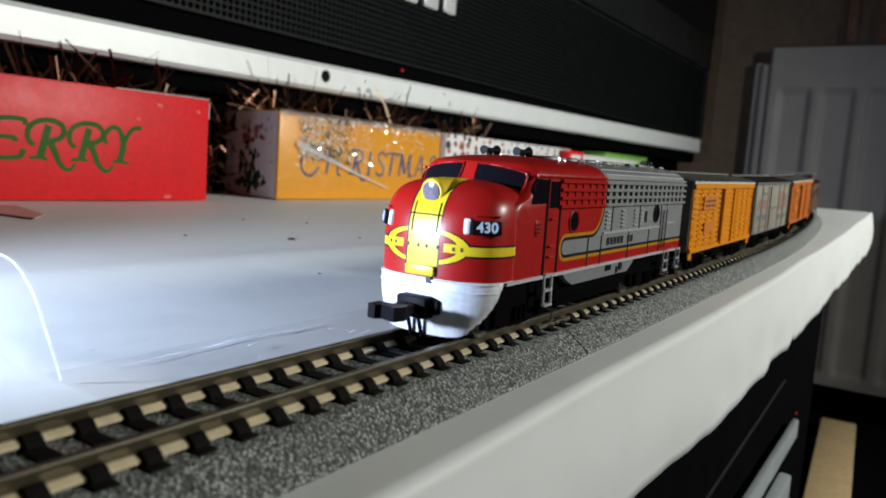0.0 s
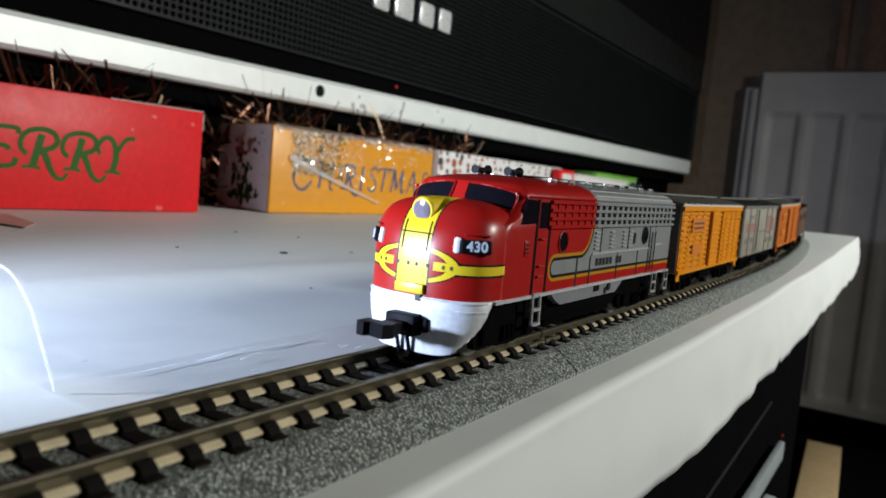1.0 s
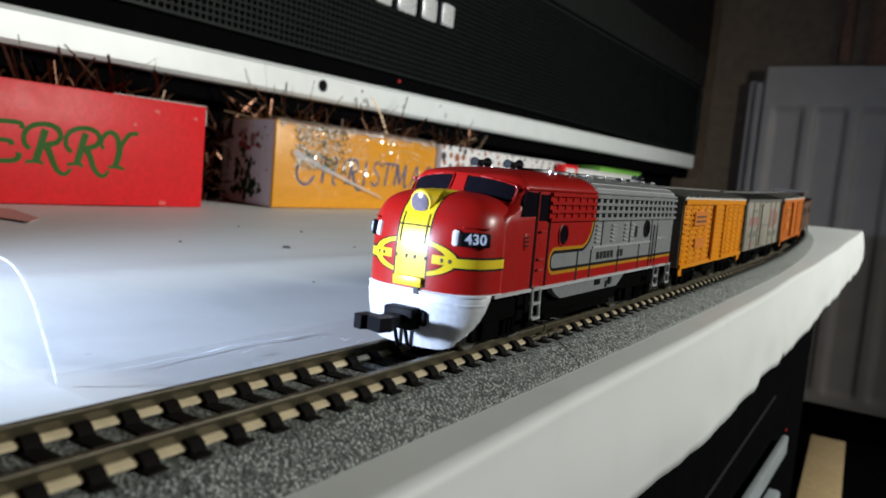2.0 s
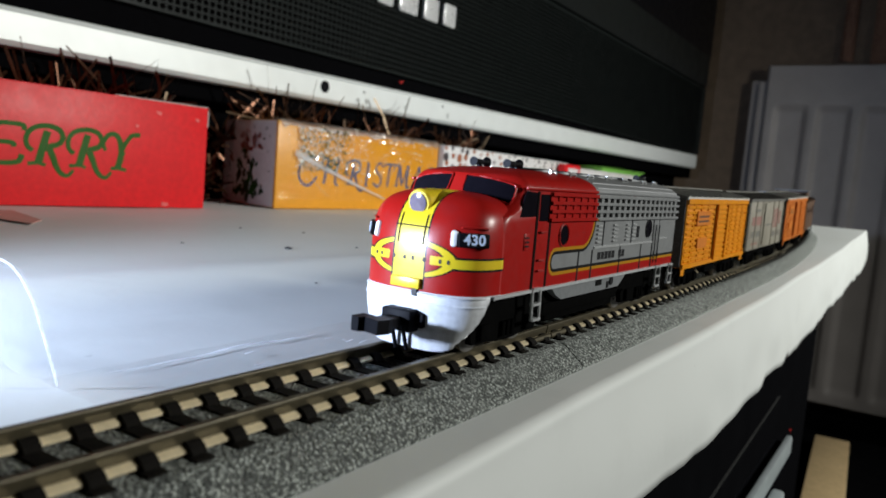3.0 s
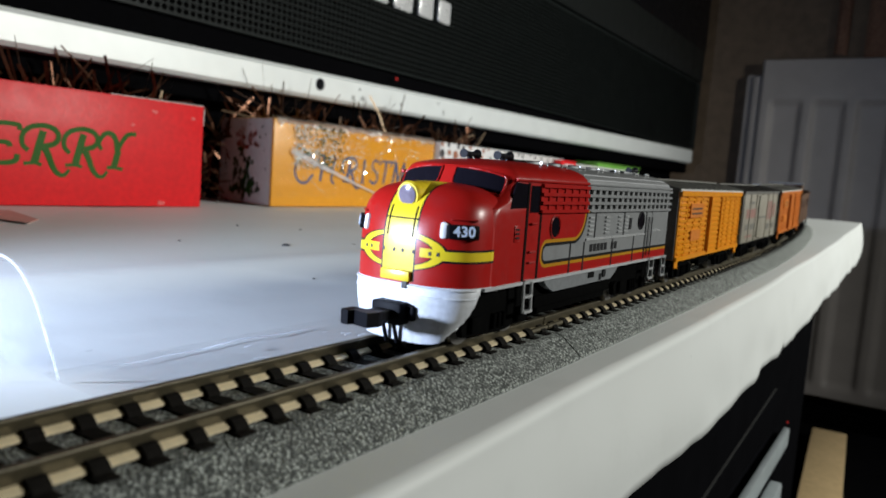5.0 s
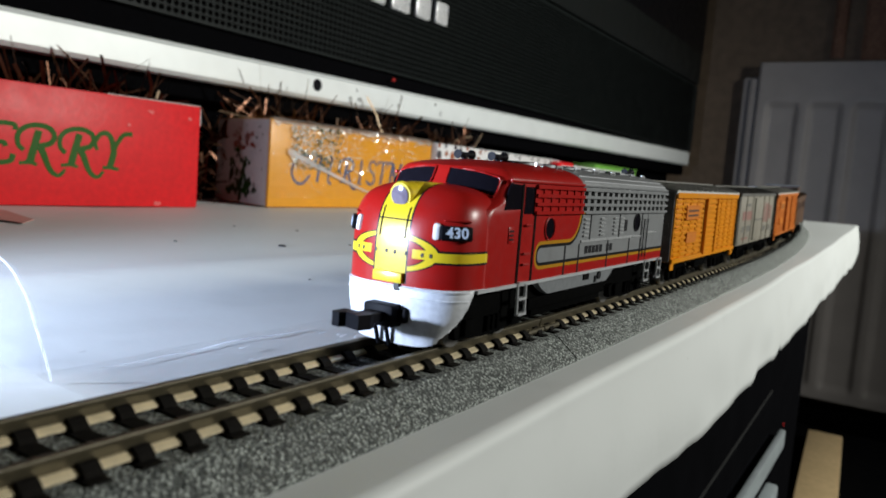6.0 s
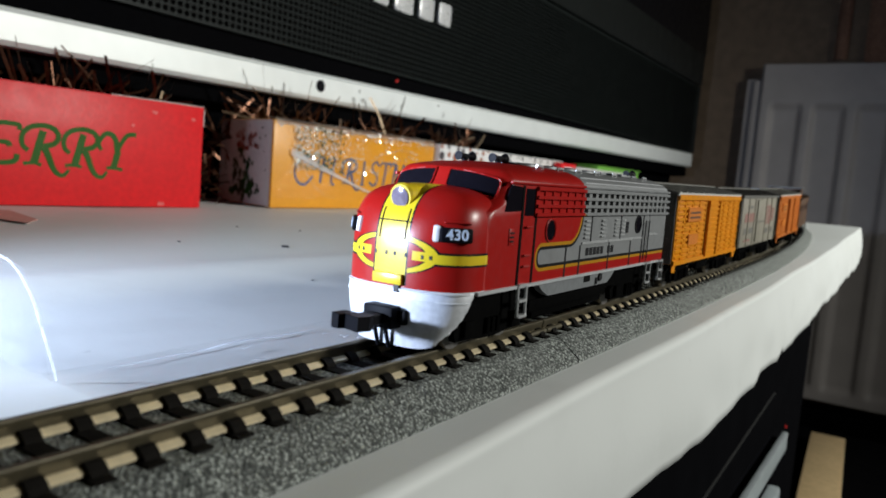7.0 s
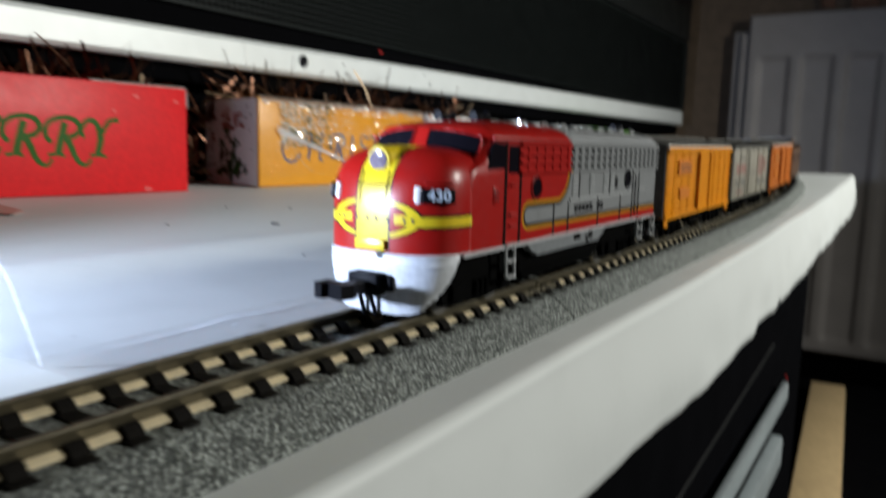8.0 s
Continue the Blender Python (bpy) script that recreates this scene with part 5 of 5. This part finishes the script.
def car_shell(car, length, body, top, roof_mat, edge_mat, end_mat, base=6.4, half=9.5):
    bm = bmesh.new()
    cuboid(bm, -half, half, 0.4, length - 0.4, base, top, 0.15)
    part("body", bm, body, car, smooth=40)
    for y0, y1 in ((-0.05, 0.4), (length - 0.4, length + 0.05)):
        end = slab("end_wall", (-half + 0.1, half - 0.1, y0, y1, base + 0.2, top), end_mat, car, "dark ribbed car end")
        for k in range(5):
            z = base + 2.2 + k * 3.2
            yy = y0 - 0.25 if y0 < 1 else y1
            slab("end_rib", (-half + 0.8, half - 0.8, yy, yy + 0.25, z, z + 0.9), end_mat, end)
    bm = bmesh.new()
    prism(bm, [(-half - 0.35, top), (-half - 0.35, top + 0.35), (-4, top + 1.55), (0, top + 1.9), (4, top + 1.55), (half + 0.35, top + 0.35), (half + 0.35, top)], "y", -0.3, length + 0.3)
    roof = part("roof", bm, roof_mat, car, "weathered grey roof")
    for side in (-1, 1):
        slab("roof_edge", (*sorted((side * (half + 0.1), side * (half + 0.5))), -0.3, length + 0.3, top - 0.35, top + 0.36), edge_mat, roof)
    n = 13
    for k in range(n):
        y = 1.5 + (length - 3) * k / (n - 1)
        bm = bmesh.new()
        for side in (-1, 1):
            prism(bm, [(side * 0.2, top + 1.9), (side * 4, top + 1.6), (side * (half + 0.4), top + 0.4), (side * (half + 0.4), top + 0.75), (side * 4, top + 1.95), (side * 0.2, top + 2.2)], "y", y - 0.3, y + 0.3)
        part("roof_rib", bm, edge_mat, roof)
    slab("running_board", (-1.6, 1.6, -0.2, length + 0.2, top + 2.1, top + 2.5), roof_mat, roof)


def car_under(car, length, rolling, base=6.4):
    slab("underframe", (-8.0, 8.0, 1.0, length - 1.0, 4.7, base), M_SOOT, car, "black underframe")
    slab("brake_gear", (6.2, 8.4, length * 0.42, length * 0.58, 3.2, 5.0), M_SOOT, car, "", 0.3)
    truck(car, 13.0, 10.0, 2.7, rolling)
    truck(car, length - 13.0, 10.0, 2.7, rolling)
    coupler(car, 1.0, -0.45)
    for side in (-1, 1):
        for y in (1.6, length - 1.6):
            bm = bmesh.new()
            tube(bm, (side * 9.3, y - 1.1, base), (side * 9.4, y - 1.1, 4.4), 0.28, n=6)
            tube(bm, (side * 9.3, y + 1.1, base), (side * 9.4, y + 1.1, 4.4), 0.28, n=6)
            cuboid(bm, *sorted((side * 9.0, side * 9.8)), y - 1.2, y + 1.2, 4.2, 4.6)
            part("corner_step", bm, M_SOOT, car)


def slatted_car(rolling, length, label, body, ribs):
    car = thing("freight_car", label, "model freight car", "train on the track")
    top = 23.4
    car_shell(car, length, body, top, M_ROOF, M_ROOFEDGE, M_END)
    for side in (-1, 1):
        a = sorted((side * 9.45, side * 10.15))
        b = sorted((side * 9.45, side * 9.86))
        c = sorted((side * 9.45, side * 10.3))
        slab("top_sill", (*a, 0.5, length - 0.5, 22.0, 23.3), body, car)
        slab("side_sill", (*a, 0.5, length - 0.5, 6.2, 7.3), body, car)
        edges = [1.0 + (length - 2.0) * k / ribs for k in range(ribs + 1)]
        for k, y in enumerate(edges):
            slab("side_post", (*sorted((side * 9.45, side * 9.74)), y - 0.5, y + 0.5, 6.4, 22.4), body, car)
            if k < ribs and k not in (ribs // 2, ribs // 2 - 1):
                step = 1.3
                z = 7.9
                while z < 21.8:
                    slab("side_slat", (*b, y + 0.4, edges[k + 1] - 0.4, z, z + 0.66), body, car)
                    z += step
        # sliding door between two slatted bays
        y0, y1 = edges[ribs // 2 - 1], edges[ribs // 2 + 1]
        door = slab("door", (*sorted((side * 9.6, side * 10.0)), y0 + 0.6, y1 - 0.6, 6.9, 21.9), body, car, "slatted sliding door")
        z = 7.6
        while z < 21.2:
            slab("door_slat", (*c, y0 + 1.1, y1 - 1.1, z, z + 0.7), body, door)
            z += 1.3
        slab("door_bar", (*sorted((side * 9.6, side * 10.6)), y0 + 0.6, y0 + 1.2, 6.9, 21.9), body, door)
        slab("door_bar", (*sorted((side * 9.6, side * 10.6)), y1 - 1.2, y1 - 0.6, 6.9, 21.9), body, door)
        # printed panels
        slab("print_panel", (*sorted((side * 9.5, side * 10.12)), length * 0.14, length * 0.32, 16.6, 20.2), M_PANEL, car, "deep orange lettering panel")
        for z in (17.4, 18.6):
            slab("print_bar", (*sorted((side * 9.5, side * 10.16)), length * 0.16, length * 0.30, z, z + 0.5), M_BROWN, car)
        slab("print_panel", (*sorted((side * 9.5, side * 10.12)), length * 0.17, length * 0.30, 10.8, 13.4), M_PANEL, car)
        for y in (2.0, length - 2.0):
            bm = bmesh.new()
            for k in range(6):
                tube(bm, (side * 10.1, y - 1.0, 8 + 2.3 * k), (side * 10.1, y + 1.0, 8 + 2.3 * k), 0.15, n=5)
            part("grab_irons", bm, body, car)
            slab("corner_step_plate", (*sorted((side * 9.3, side * 9.8)), y - 1.5, y + 1.3, 4.3, 6.4), body, car)
    car_under(car, length, rolling)
    return car


def grey_car(rolling, length):
    car = thing("freight_car", "pale grey model freight car with faded red and grey lettering", "model freight car", "train on the track")
    car_shell(car, length, M_GREYCAR, 23.2, M_ROOF, M_ROOF, M_END)
    for side in (-1, 1):
        a = sorted((side * 9.45, side * 9.75))
        for k in range(7):
            y = 1.0 + (length - 2) * k / 6
            slab("side_seam", (*a, y - 0.2, y + 0.2, 6.6, 23.0), M_GREYCAR, car)
        door = slab("door", (*sorted((side * 9.4, side * 9.95)), length * 0.40, length * 0.62, 7.2, 22.2), M_GREYCAR, car, "plain grey sliding door", 0.1)
        slab("door_bar", (*sorted((side * 9.9, side * 10.15)), length * 0.42, length * 0.60, 14.2, 14.7), M_GREYPRINT, door)
        for y0, y1, z0, z1, m in ((0.10, 0.36, 14.6, 17.6, M_REDPRINT), (0.16, 0.30, 19.2, 20.2, M_GREYPRINT), (0.10, 0.18, 10.6, 12.6, M_GREYPRINT), (0.22, 0.34, 10.6, 12.6, M_GREYPRINT),
                                  (0.66, 0.72, 13.0, 20.0, M_REDPRINT), (0.75, 0.82, 13.0, 20.0, M_REDPRINT), (0.86, 0.92, 14.0, 19.0, M_REDPRINT), (0.66, 0.78, 9.6, 11.6, M_GREYPRINT), (0.82, 0.92, 9.6, 11.6, M_GREYPRINT), (0.12, 0.28, 8.0, 8.8, M_REDPRINT)):
            slab("print_bar", (*sorted((side * 9.4, side * 9.56)), length * y0, length * y1, z0, z1), m, car)
    car_under(car, length, rolling)
    return car


def caboose(rolling, length):
    car = thing("caboose", "rust brown model caboose at the train's tail", "model caboose", "train on the track")
    car_shell(car, length, M_BROWN, 20.8, M_ROOF, M_BROWN, M_BROWN)
    slab("cupola", (-7.5, 7.5, length * 0.4, length * 0.62, 22.0, 25.6), M_BROWN, car, "brown lookout cupola", 0.3)
    slab("cupola_roof", (-8.2, 8.2, length * 0.38, length * 0.64, 25.6, 26.2), M_ROOF, car)
    for side in (-1, 1):
        for k in (0.16, 0.34, 0.68, 0.84):
            win = slab("window", (*sorted((side * 9.4, side * 9.65)), length * k - 1.6, length * k + 1.6, 14.2, 18.2), M_BROWN, car)
            slab("pane", (*sorted((side * 9.5, side * 9.72)), length * k - 1.1, length * k + 1.1, 14.8, 17.6), M_GLASS, win)
        for y in (-2.2, length + 2.2):
            bm = bmesh.new()
            tube(bm, (side * 8.6, y, 6.6), (side * 8.6, y, 20.6), 0.35, n=6)
            part("platform_post", bm, M_BROWN, car)
    for y in (-2.4, length):
        slab("platform", (-8.8, 8.8, y, y + 2.4, 6.0, 6.8), M_SOOT, car)
    car_under(car, length, rolling)
    return car


def car_pose(s, length):
    """Pose of a vehicle whose front stands at s along the rails."""
    a, b = Vector(rail_line(s + 0.16 * length)[:3]), Vector(rail_line(s + 0.84 * length)[:3])
    d = (b - a).normalized()
    yaw, pitch = math.degrees(math.atan2(-d.x, d.y)), math.degrees(math.asin(d.z))
    p = a - d * 0.16 * length
    return pose(p.x * MM, p.y * MM, p.z * MM, 0, 0, yaw) @ pose(0, 0, 0, pitch)


def creep(t):
    """The train's slow advance, in millimetres short of its place at three and a half seconds."""
    return 3.150 - 0.98227 * t + 0.0119 * t * t + 0.000429 * t ** 3


room()
radiator()
curtain()
stand()
under_shelf()
tabletop()
paper()
television()
rolling = [[] for _ in range(5)]
vehicles = [
    (locomotive(rolling[0]), 69.9, LENGTH, rolling[0]),
    (slatted_car(rolling[1], 69.4, "yellow orange model stock car with slatted sides and sliding door", M_ORANGE, 10), 170.0, 69.4, rolling[1]),
    (grey_car(rolling[2], 65.5), 244.7, 65.5, rolling[2]),
    (slatted_car(rolling[3], 72.0, "deep orange model freight car with ribbed sides", M_ORANGE_B, 8), 316.0, 72.0, rolling[3]),
    (caboose(rolling[4], 50.0), 396.0, 50.0, rolling[4]),
]
parcels()
tinsel()
plastic_bag()
crumbs()
track()


def motions():
    times = [float(k) for k in range(9)]
    for ob, s, length, wheels in vehicles:
        walk(ob, [(t, car_pose(s + creep(t), length)) for t in times])
        for ws, y, r in wheels:
            walk(ws, [(t, pose(0, y * MM, r * MM, math.degrees((3.15 - creep(t)) / r))) for t in times])


motions()
